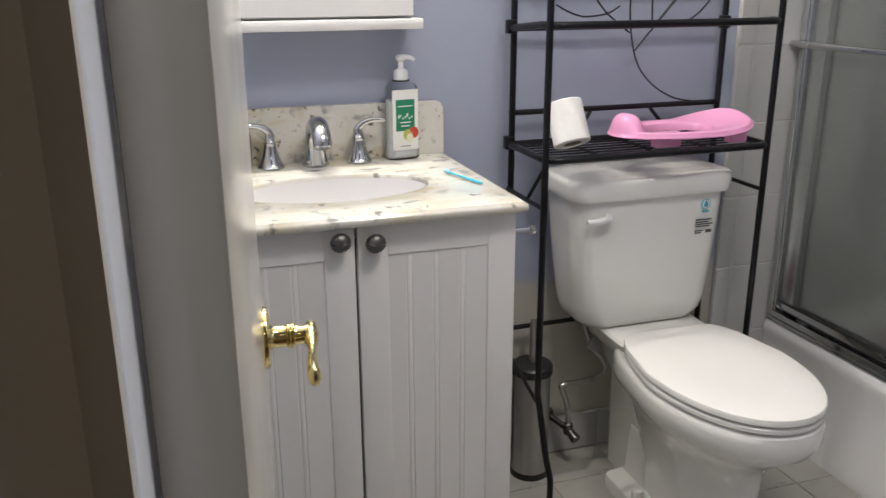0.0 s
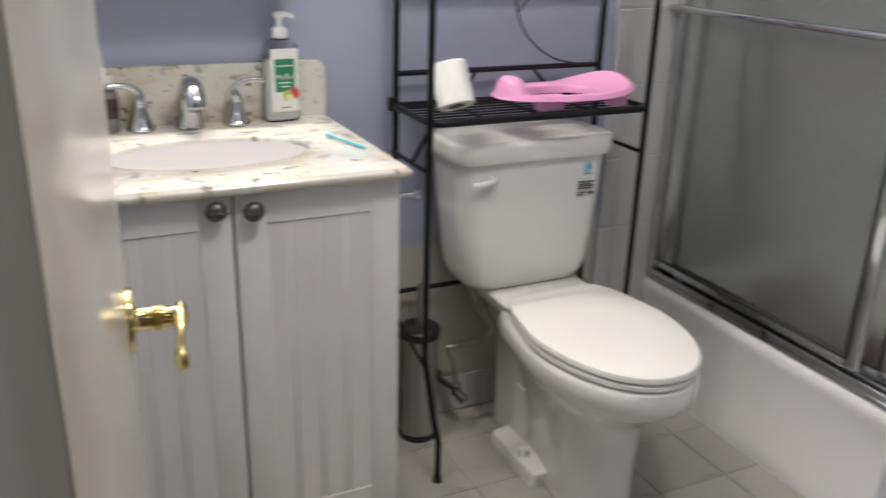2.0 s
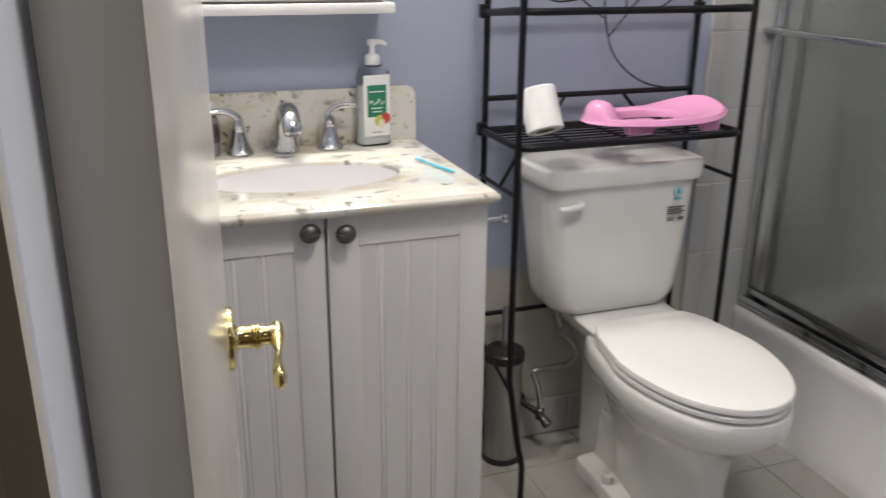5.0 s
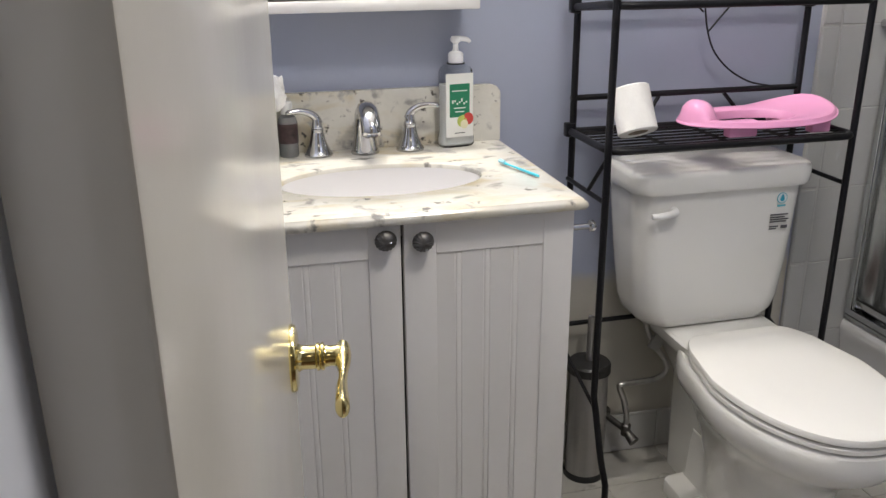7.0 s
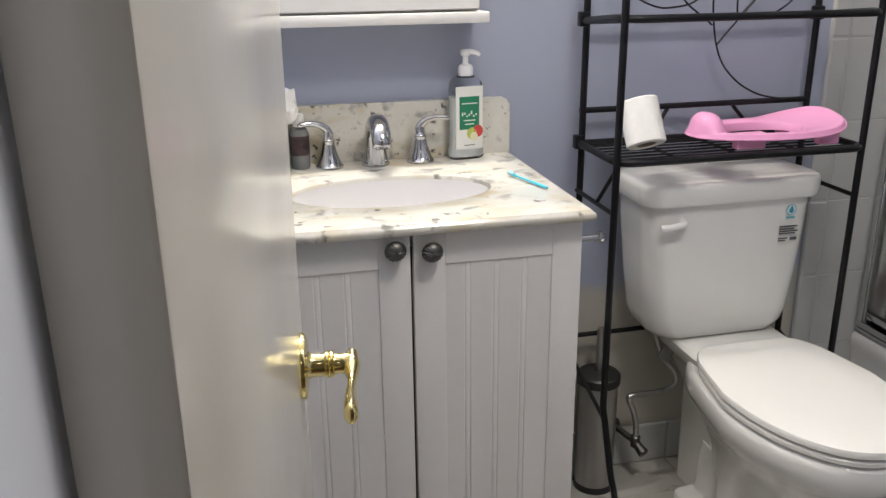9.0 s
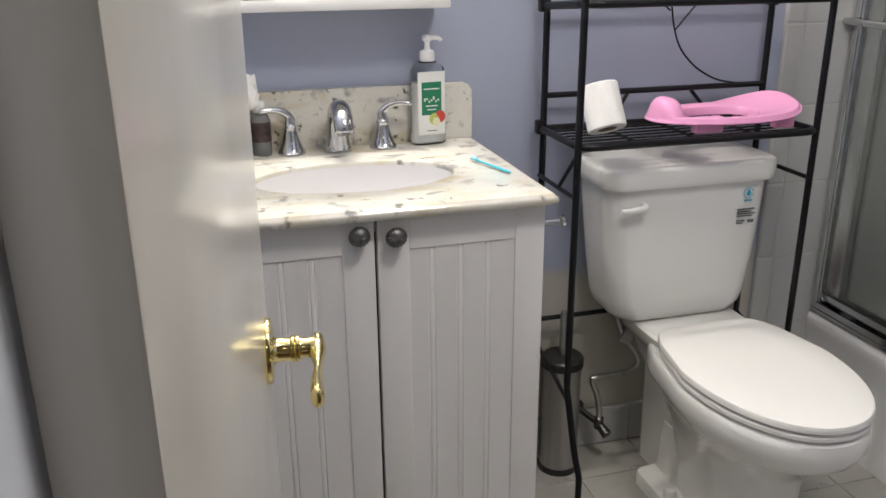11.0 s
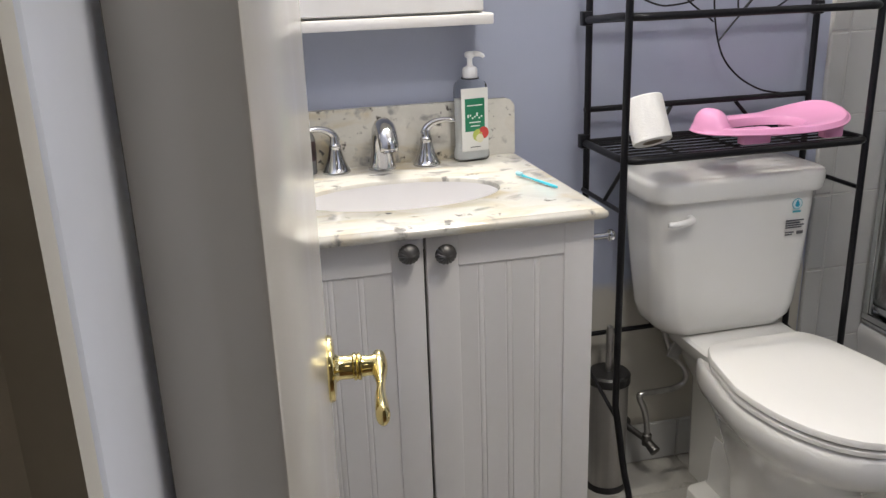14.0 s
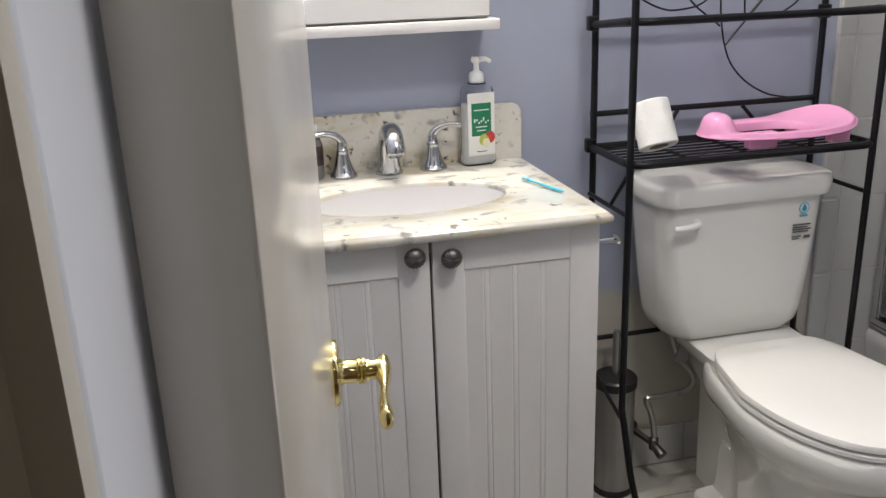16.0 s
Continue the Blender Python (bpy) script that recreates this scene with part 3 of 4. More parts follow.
# ---- toothbrush, small bottle, tissue box ----
brush_t = thing("toothbrush", "small turquoise toothbrush lying on the countertop", "toothbrush")
p0, p1 = Vector((-0.069, -0.228, ZT + 0.006)), Vector((-0.034, -0.350, ZT + 0.005))
part("brush_handle", tube([p0, p0.lerp(p1, 0.16), p0.lerp(p1, 0.3), p0.lerp(p1, 0.55), p0.lerp(p1, 0.9), p1], [0.0026, 0.0030, 0.0018, 0.0025, 0.0029, 0.0019], sides=10, smooth_steps=4), blue_plastic, brush_t)
br = box(-0.0032, 0.0032, -0.009, 0.009, 0.001, 0.006, 0.001, 1)
br.transform(Matrix.Translation(p0.lerp(p1, 0.09)) @ pose(0, 0, 0, 0, 35, math.degrees(math.atan2((p1 - p0).y, (p1 - p0).x)) - 90))
part("bristles", br, material("pale_blue_bristles", (0.35, 0.65, 0.75), 0.7, var=0.1, scale=300), brush_t, "pale blue bristles")
mini = thing("small_bottle", "small clear bottle of dark gel with white cap", "bottle")
mx, my = -0.452, -0.048
part("bottle", lathe([(0.0005, 0), (0.018, 0), (0.0195, 0.003), (0.0195, 0.070), (0.016, 0.080), (0.009, 0.084), (0.009, 0.088)], at=(mx, my, ZT)), dark_liquid, mini)
part("label", lathe([(0.0198, 0.028), (0.0199, 0.029), (0.0199, 0.066), (0.0198, 0.067)], at=(mx, my, ZT)), material("red_black_label", (0.05, 0.028, 0.03), 0.4, var=0.8, scale=60), mini, "dark red label")
part("cap", lathe([(0.0005, 0.085), (0.0115, 0.085), (0.0115, 0.106), (0.010, 0.109), (0.0005, 0.109)], at=(mx, my, ZT)), white_plastic, mini, "white cap")
tbx = thing("tissue_box", "white and blue cardboard tissue box with a crumpled tissue", "tissue box")
part("carton", box(-0.602, -0.481, -0.150, -0.035, ZT, ZT + 0.110, 0.002, 1), label_white, tbx)
part("stripe", box(-0.6025, -0.4805, -0.1505, -0.0345, ZT + 0.004, ZT + 0.018, 0.002, 1), ink_blue, tbx, "blue band round the foot")
tissue = bmesh.new()
bmesh.ops.create_icosphere(tissue, subdivisions=3, radius=0.022)
for v in tissue.verts:
    n_ = noise.noise(v.co * 70) * 0.55 + noise.noise(v.co * 160) * 0.25
    v.co = Vector((v.co.x * 1.0, v.co.y * 0.8, v.co.z * 1.35)) * (1 + n_) + Vector((-0.472, -0.080, ZT + 0.134))
part("tissue", tissue, paper, tbx, "crumpled white tissue")

# ---- mirror cabinet ----
mc = thing("mirror_cabinet", "white wall-mounted mirror cabinet above the basin", "cabinet")
part("body", box(-0.530, -0.094, -0.098, -0.002, 1.145, 1.72, 0.002, 1), cabinet_paint, mc)
part("ledge", box(-0.548, -0.076, -0.118, -0.002, 1.124, 1.145, 0.003, 2), cabinet_paint, mc, "projecting bottom ledge")
dr = box(-0.528, -0.096, -0.116, -0.0985, 1.150, 1.195, 0.002, 1)
box(-0.528, -0.096, -0.116, -0.0985, 1.672, 1.717, 0.002, 1, bm=dr)
box(-0.528, -0.483, -0.1155, -0.0985, 1.195, 1.672, 0.002, 1, bm=dr)
box(-0.141, -0.096, -0.1155, -0.0985, 1.195, 1.672, 0.002, 1, bm=dr)
mdoor = part("door", dr, cabinet_paint, mc)
part("mirror", box(-0.484, -0.14, -0.108, -0.1035, 1.194, 1.673), material("mirror_silver", (0.85, 0.86, 0.86), 0.02, 1.0, var=0.01), mdoor, "mirror pane")

# ---- toilet paper holder arm on the cabinet side ----
tp_arm = thing("paper_holder", "chrome toilet paper holder arm on the cabinet side", "paper holder")
part("arm", lathe([(0.006, 0), (0.006, 0.070), (0.0075, 0.071), (0.0110, 0.073), (0.0110, 0.079), (0.008, 0.083), (0.0005, 0.083)], m=pose(CX1, -0.36, 0.750, 0, 90, 0), steps=18), chrome, tp_arm)
part("rose", lathe([(0.0005, 0), (0.02, 0), (0.019, 0.004), (0.007, 0.008), (0.0005, 0.008)], m=pose(CX1, -0.36, 0.750, 0, 90, 0), steps=18), chrome, tp_arm)

# ---- toilet ----
TX = 0.480
toilet = thing("toilet", "white two-piece porcelain toilet with closed lid", "toilet")


def egg(half, back, front, mid, z, back_half=0.69, n=88, dx=0.0):
    """Outline like a seat: broad and flat behind, elliptic before."""
    pts = []
    for k in range(n):
        a = 2 * math.pi * k / n
        c, s = math.cos(a), math.sin(a)
        if s <= 0:
            x, y = half * math.copysign(abs(c) ** (2 / 2.1), c), mid + (mid - front) * math.copysign(abs(s) ** (2 / 2.1), s)
        else:
            q = 12.0
            x = half * math.copysign(abs(c) ** (2 / q), c)
            y = mid + (back - mid) * abs(s) ** (2 / q)
            f = (y - mid) / (back - mid)
            x *= 1 - (1 - back_half) * f * f
        pts.append((TX + dx + 0.935 * x, y, z))
    return pts


bowl = [egg(0.092, -0.20, -0.568, -0.47, 0.0, 0.28, dx=-0.002), egg(0.091, -0.20, -0.566, -0.47, 0.03, 0.28, dx=-0.002), egg(0.091, -0.20, -0.566, -0.47, 0.12, 0.32, dx=-0.002), egg(0.096, -0.19, -0.572, -0.46, 0.18, 0.42, dx=-0.002), egg(0.104, -0.18, -0.582, -0.44, 0.235, 0.60, dx=-0.002), egg(0.122, -0.17, -0.612, -0.43, 0.272, 0.64, dx=-0.001),
        egg(0.150, -0.17, -0.655, -0.43, 0.306, 0.66), egg(0.172, -0.18, -0.687, -0.43, 0.330, 0.68), egg(0.184, -0.19, -0.701, -0.43, 0.355, 0.70), egg(0.184, -0.195, -0.701, -0.43, 0.380, 0.70), egg(0.181, -0.198, -0.698, -0.43, 0.392, 0.70), egg(0.174, -0.20, -0.690, -0.43, 0.398, 0.70)]
part("bowl", loft(bowl), porcelain, toilet)
deck = loft([rounded_rect(TX - 0.045, TX + 0.045, -0.27, -0.06, 0.03, 0.0), rounded_rect(TX - 0.045, TX + 0.045, -0.27, -0.05, 0.03, 0.26), rounded_rect(TX - 0.085, TX + 0.085, -0.28, -0.02, 0.04, 0.345), rounded_rect(TX - 0.125, TX + 0.125, -0.29, -0.012, 0.04, 0.388), rounded_rect(TX - 0.130, TX + 0.130, -0.29, -0.012, 0.04, 0.412), rounded_rect(TX - 0.124, TX + 0.124, -0.28, -0.018, 0.04, 0.418)])
part("deck", deck, porcelain, toilet)
foot = loft([rounded_rect(TX - hw, TX + hw, y0_, -0.185, r_, z_) for hw, y0_, r_, z_ in ((0.114, -0.396, 0.012, 0.0), (0.114, -0.396, 0.012, 0.028), (0.112, -0.394, 0.012, 0.034), (0.106, -0.388, 0.012, 0.0375), (0.064, -0.38, 0.012, 0.041), (0.060, -0.375, 0.012, 0.055), (0.056, -0.365, 0.012, 0.13), (0.05, -0.35, 0.012, 0.16))])
part("foot", foot, porcelain, toilet)
for s in (-1, 1):
    part("bolt_cap", lathe([(0.0005, 0), (0.014, 0), (0.0145, 0.012), (0.012, 0.019), (0.006, 0.022), (0.0005, 0.0225)], at=(TX + s * 0.094, -0.312, 0.0385), steps=18), porcelain, toilet, "white bolt cap")
part("seat", loft([egg(0.175, -0.25, -0.690, -0.43, 0.400), egg(0.181, -0.245, -0.697, -0.43, 0.403), egg(0.181, -0.245, -0.697, -0.43, 0.411), egg(0.177, -0.248, -0.693, -0.43, 0.4145)]), seat_plastic, toilet)
part("lid", loft([egg(0.174, -0.245, -0.690, -0.43, 0.4175), egg(0.182, -0.238, -0.699, -0.43, 0.420), egg(0.182, -0.238, -0.699, -0.43, 0.428), egg(0.180, -0.240, -0.697, -0.43, 0.4325), egg(0.171, -0.247, -0.686, -0.43, 0.4355), egg(0.10, -0.30, -0.60, -0.43, 0.4375), egg(0.03, -0.38, -0.48, -0.43, 0.438)]), seat_plastic, toilet, "closed white seat lid")
for s in (-1, 1):
    part("hinge", box(TX + s * 0.075 - 0.018, TX + s * 0.075 + 0.018, -0.262, -0.232, 0.398, 0.424, 0.006, 3), seat_plastic, toilet)


def tank_ring(hw, front, r, z, bow=0.006, cx=0.450):
    pts = rounded_rect(cx - hw, cx + hw, front, -0.015, r, z, 8)
    return [(x, y - (bow * (1 - ((x - cx) / hw) ** 2) if y < -0.1 else 0), z) for x, y, z in pts]


tank = [tank_ring(0.140, -0.155, 0.05, 0.418, cx=0.465), tank_ring(0.156, -0.166, 0.055, 0.424, cx=0.463), tank_ring(0.172, -0.176, 0.055, 0.444, cx=0.461), tank_ring(0.180, -0.180, 0.05, 0.475, cx=0.459), tank_ring(0.188, -0.184, 0.045, 0.56, cx=0.456), tank_ring(0.198, -0.190, 0.042, 0.70, cx=0.451), tank_ring(0.200, -0.192, 0.042, 0.746)]
tk = part("tank", loft(tank), porcelain, toilet)
lidr = [tank_ring(0.202, -0.195, 0.040, 0.744), tank_ring(0.210, -0.204, 0.043, 0.746), tank_ring(0.2135, -0.2065, 0.044, 0.751), tank_ring(0.2145, -0.2078, 0.044, 0.765), tank_ring(0.2150, -0.2080, 0.044, 0.781), tank_ring(0.2138, -0.2068, 0.043, 0.787), tank_ring(0.2105, -0.2035, 0.042, 0.7912), tank_ring(0.205, -0.198, 0.040, 0.7932), tank_ring(0.198, -0.191, 0.038, 0.7940), tank_ring(0.150, -0.150, 0.03, 0.7965), tank_ring(0.06, -0.110, 0.02, 0.798)]
part("tank_lid", loft(lidr), porcelain, toilet, "porcelain tank lid")
part("flush_lever", tube([(0.330, -0.188, 0.708), (0.327, -0.206, 0.708), (0.315, -0.213, 0.707), (0.290, -0.213, 0.704), (0.272, -0.210, 0.704)], [0.009, 0.008, 0.0075, 0.0068, 0.006], sides=12, smooth_steps=5), white_plastic, toilet, "white flush lever")
part("caulk", loft([egg(0.096, -0.198, -0.5725, -0.47, 0.0, 0.28, dx=-0.002), egg(0.0945, -0.198, -0.5705, -0.47, 0.0035, 0.28, dx=-0.002)]), material("aged_caulk", (0.36, 0.31, 0.24), 0.8, var=0.3, scale=30), toilet, "yellowed caulk line at the floor")
# stickers on the tank and on the pedestal
ex, ez = TX + 0.108, 0.716
stk = part("sticker", lathe([(0.0005, 0), (0.0125, 0), (0.0125, 0.0008), (0.0005, 0.0008)], m=pose(ex, -0.1945, ez, 90, 0, 0), steps=24), material("teal_sticker", (0.08, 0.36, 0.45), 0.4, var=0.05), toilet, "round teal water-saving sticker")
part("ring", lathe([(0.0005, 0), (0.0108, 0), (0.0108, 0.0012), (0.0005, 0.0012)], m=pose(ex, -0.1945, ez, 90, 0, 0), steps=24), material("pale_blue_sticker", (0.60, 0.70, 0.72), 0.4, var=0.05), stk)
dp = loft([[(ex + 0.0055 * c_, y_, ez - 0.0015 + 0.0055 * s_ * (1.9 if s_ > 0 else 1) * (1 if s_ <= 0 else 1)) for c_, s_ in [(math.cos(q_) * (1 - 0.45 * max(0, math.sin(q_))), math.sin(q_)) for q_ in [2 * math.pi * k / 20 for k in range(20)]]] for y_ in (-0.1957, -0.1963)])
part("drop", dp, ink_blue, stk, "dark teal drop")
part("print_bar", text_bar(ex - 0.010, ex + 0.010, -0.1947, ez - 0.0195, ez - 0.0150), material("teal_ink", (0.1, 0.4, 0.48), 0.5), stk)
for i, (z, w) in enumerate(((0.677, 0.044), (0.671, 0.036), (0.666, 0.046), (0.661, 0.040), (0.650, 0.022), (0.645, 0.018))):
    part("print_bar", text_bar(TX + 0.084, TX + 0.084 + w, -0.1945, z, z + 0.0032), ink, tk)
part("print_bar", text_bar(TX + 0.113, TX + 0.129, -0.1945, 0.646, 0.6535), ink, tk)

for z, w in ((0.158, 0.022), (0.150, 0.026), (0.143, 0.020), (0.135, 0.024)):
    pb = box(-w / 2, w / 2, -0.0006, 0.0012, z, z + 0.0038)
    pb.transform(Matrix.Translation((TX + 0.046, -0.5495, 0)) @ pose(0, 0, 0, 0, 0, 38))
    part("print_bar", pb, ink, toilet)
pb = lathe([(0.0005, -0.001), (0.008, -0.001), (0.008, 0.001), (0.0005, 0.001)], m=pose(TX + 0.046, -0.5495, 0.108, 90, 0, 38), steps=18)
part("sticker", pb, material("pale_blue_emblem", (0.25, 0.42, 0.6), 0.4), toilet, "small round blue sticker")

# ---- water supply ----
sup = thing("supply_hose", "braided metal toilet supply hose with shut-off valve", "water hose")
part("hose", tube([(0.346, -0.085, 0.430), (0.346, -0.085, 0.395), (0.368, -0.085, 0.340), (0.404, -0.083, 0.295), (0.411, -0.080, 0.262), (0.388, -0.080, 0.243), (0.335, -0.080, 0.240), (0.296, -0.080, 0.239), (0.292, -0.080, 0.228), (0.306, -0.078, 0.195), (0.316, -0.076, 0.150), (0.318, -0.075, 0.120)], 0.0076, sides=10, smooth_steps=7), steel, sup)
part("nut", lathe([(0.011, 0), (0.0135, 0.003), (0.0135, 0.022), (0.010, 0.026)], at=(0.346, -0.085, 0.405), steps=8), material("grey_nut_plastic", (0.30, 0.30, 0.29), 0.5), sup)
tag_bm = box(-0.016, 0.016, -0.004, 0.004, -0.021, 0.021, 0.002, 1)
tag_bm.transform(pose(0.372, -0.094, 0.350, 0, 30, 0))
part("tag", tag_bm, material("grey_tag", (0.3, 0.3, 0.29), 0.6), sup, "grey tag on the hose")
val = lathe([(0.009, 0), (0.012, 0.002), (0.012, 0.03), (0.008, 0.034)], at=(0.318, -0.075, 0.092), steps=14)
tube([(0.318, -0.075, 0.106), (0.296, -0.035, 0.118), (0.286, -0.0125, 0.124)], 0.008, val, 12)
tube([(0.318, -0.075, 0.104), (0.328, -0.104, 0.088)], [0.0105, 0.014], val, 12)
part("valve", val, pewter, sup, "tarnished shut-off valve")
part("escutcheon", lathe([(0.0005, 0), (0.02, 0), (0.016, 0.006), (0.0005, 0.007)], m=pose(0.286, -0.0115, 0.124, 90, 0, 0), steps=18), pewter, sup)

# ---- brush holder ----
brh = thing("toilet_brush", "steel toilet brush holder with black lid beside the vanity", "toilet brush")
BXH, BYH = 0.213, -0.070
part("canister", lathe([(0.0005, 0.012), (0.047, 0.012), (0.047, 0.285), (0.0005, 0.285)], at=(BXH, BYH, 0), steps=36), steel, brh)
part("base", lathe([(0.0005, 0), (0.050, 0), (0.050, 0.012), (0.047, 0.016), (0.0005, 0.016)], at=(BXH, BYH, 0), steps=36), black_plastic, brh, "black plastic foot ring")
part("lid", lathe([(0.049, 0.283), (0.0515, 0.285), (0.0515, 0.304), (0.047, 0.309), (0.02, 0.312), (0.0005, 0.312)], at=(BXH, BYH, 0), steps=36), black_plastic, brh, "black plastic lid")
part("handle", lathe([(0.009, 0.30), (0.0085, 0.415), (0.007, 0.424), (0.0005, 0.427)], at=(BXH, BYH, 0), steps=16), steel, brh, "steel handle")

# ---- over-toilet rack ----
rack = thing("storage_rack", "black tubular metal over-toilet storage rack", "rack")
RL, RR, RB, RF, RT = 0.150, 0.705, -0.040, -0.240, 0.0075
Z1, Z2, Z3, ZTOP = 0.858, 1.132, 1.42, 1.62
for x, fxx in ((RL, RL + 0.021), (RR, RR + 0.016)):
    part("front_leg", tube([(fxx, RF - 0.040, 0.0), (fxx, RF - 0.040, 0.095), (fxx - 0.001, RF - 0.038, 0.118), (fxx - 0.008, RF - 0.026, 0.170), (x + 0.004, RF - 0.007, 0.275), (x, RF - 0.001, 0.315), (x, RF, 0.36), (x, RF, 0.8), (x, RF, ZTOP)], RT, sides=12, smooth_steps=4), black_metal, rack)
    bxl = x + 0.007 if x == RL else x
    part("back_leg", tube([(bxl, RB, 0.0), (bxl, RB, 0.8), (bxl, RB, ZTOP)], RT, sides=12), black_metal, rack)
    part("foot", lathe([(0.0005, 0), (0.0105, 0), (0.0105, 0.014), (0.0005, 0.015)], at=(fxx, RF - 0.040, 0.0005), steps=14), black_plastic, rack)
    part("side_bar", tube([(x, RB, 0.752), (x, RF, 0.752)], 0.005), black_metal, rack)
    if x == RL:
        part("brace", tube([(x, RF, 0.845), (x, RF + 0.09, 0.752)], 0.0045), black_metal, rack)
    part("brace", tube([(x, RB, 0.352), (x, RF - 0.005, 0.29)], 0.0045), black_metal, rack)
part("back_bar", tube([(RL, RB, 0.397), (RR, RB, 0.397)], 0.006), black_metal, rack)
for zz in (0.929, 1.21, ZTOP):
    part("back_bar", tube([(RL, RB, zz), (RR, RB, zz)], 0.0065), black_metal, rack)
for x0, x1 in ((0.356, 0.312), (0.516, 0.568)):
    part("brace", tube([(x0, RB, 0.923), (x1, RB - 0.012, 0.862)], 0.0045), black_metal, rack)


def shelf(z, deck=True):
    r = 0.035
    zb = z if deck else z - 0.015
    path = [(RL, RB - 0.004, zb), (RL, RF - 0.004 + r, z)]
    for k in range(1, 7):
        a = radians(180 + 90 * k / 6)
        path.append((RL + r + r * math.cos(a), RF - 0.012 + r + r * math.sin(a), z))
    for k in range(0, 7):
        a = radians(270 + 90 * k / 6)
        path.append((RR - r + r * math.cos(a), RF - 0.012 + r + r * math.sin(a), z))
    path += [(RR, RB - 0.004, zb), (RL, RB - 0.004, zb)]
    sh = part("shelf", tube(path, 0.0078, sides=12), black_metal, rack)
    for k in range(7 if deck else 0):
        y = RF + 0.014 + k * 0.0265
        part("wire", tube([(RL + 0.004, y, z + 0.002), (RR - 0.004, y, z + 0.002)], 0.0023, sides=8), black_metal, sh)
    for k in range(1, 4 if deck else 1):
        x = RL + (RR - RL) * k / 4
        part("crossbar", tube([(x, RF - 0.008, z - 0.003), (x, RB, z - 0.003)], 0.0035, sides=8), black_metal, sh)
    for x, y in ((RL, RB), (RR, RB)):
        part("clip", box(x - 0.011, x + 0.011, y - 0.011, y + 0.0105, zb - 0.012, zb + 0.018, 0.003, 2), black_metal, sh)


shelf(Z1)
shelf(Z2, False)
shelf(Z3, False)
# scroll wires of the back panel: a stem that sweeps down to the rail, and leaf twigs
sx = 0.448
for pts in ([(sx, RB, 1.61), (sx - 0.002, RB, 1.40), (sx - 0.003, RB, 1.22), (sx - 0.002, RB, 1.145), (sx + 0.005, RB, 1.093), (sx + 0.014, RB, 1.057), (sx + 0.028, RB, 1.024), (sx + 0.050, RB, 0.996), (sx + 0.084, RB, 0.968), (sx + 0.130, RB, 0.945), (sx + 0.175, RB, 0.935), (sx + 0.210, RB, 0.930)],
            [(sx + 0.014, RB, 1.057), (sx + 0.044, RB, 1.091), (sx + 0.080, RB, 1.130), (sx + 0.12, RB, 1.175)],
            [(sx - 0.19, RB, 1.165), (sx - 0.163, RB, 1.151), (sx - 0.135, RB, 1.141), (sx - 0.11, RB, 1.138), (sx - 0.061, RB, 1.144), (sx - 0.03, RB, 1.16)],
            [(sx - 0.09, RB, 1.175), (sx - 0.061, RB, 1.144), (sx - 0.019, RB, 1.114), (sx - 0.001, RB, 1.10)],
            [(sx + 0.053, RB, 1.25), (sx + 0.056, RB, 1.141), (sx + 0.062, RB, 1.115)],
            [(sx + 0.062, RB, 1.115), (sx + 0.086, RB, 1.140), (sx + 0.12, RB, 1.18)],
            [(sx + 0.062, RB, 1.115), (sx + 0.121, RB, 1.113), (sx + 0.174, RB, 1.136), (sx + 0.21, RB, 1.17)]):
    part("scroll", tube(pts, 0.0021, sides=8, smooth_steps=6), black_metal, rack, "thin black scroll wire")

# ---- paper roll on the shelf ----
roll = thing("toilet_paper", "white toilet paper roll leaning on the wire shelf", "toilet paper")
m = pose(0.234, -0.195, Z1 + 0.0215, -26, -3, 3) @ Matrix.Diagonal((1.03, 1.03, 0.86, 1))
rb = loft([[m @ Vector((r * math.cos(a) * 1.0, r * math.sin(a), z)) for a in [2 * math.pi * k / 40 for k in range(40)]] for r, z in ((0.018, 0.002), (0.036, 0.0), (0.039, 0.003), (0.0385, 0.05), (0.039, 0.106), (0.037, 0.109), (0.018, 0.107))], closed=True)
part("paper", rb, paper, roll)
part("core", loft([[m @ Vector((r * math.cos(a), r * math.sin(a), z)) for a in [2 * math.pi * k / 24 for k in range(24)]] for r, z in ((0.0195, 0.001), (0.0195, 0.1075), (0.0178, 0.1075), (0.0178, 0.001))], closed=True), card, roll, "cardboard core")
fl = bmesh.new()
rows = []
for i in range(9):
    a = radians(-20 + i * 9)
    rows.append([fl.verts.new(m @ Vector(((0.0395 + 0.0009 * i) * math.cos(a), (0.0395 + 0.0009 * i) * math.sin(a), z + (0.004 * math.sin(i * 1.7) if z > 0.1 else 0)))) for z in (0.004, 0.04, 0.075, 0.109)])
for a_, c_ in zip(rows, rows[1:]):
    for i in range(3):
        fl.faces.new((a_[i], a_[i + 1], c_[i + 1], c_[i]))
bmesh.ops.solidify(fl, geom=fl.faces[:], thickness=0.0006)
part("loose_sheet", fl, paper, roll, "torn loose end of the sheet")

# ---- pink child's seat ----
pot = thing("potty_seat", "glossy pink plastic child toilet seat on the wire shelf", "toilet seat")
PX, PY, PZ = 0.528, -0.152, Z1 + 0.037


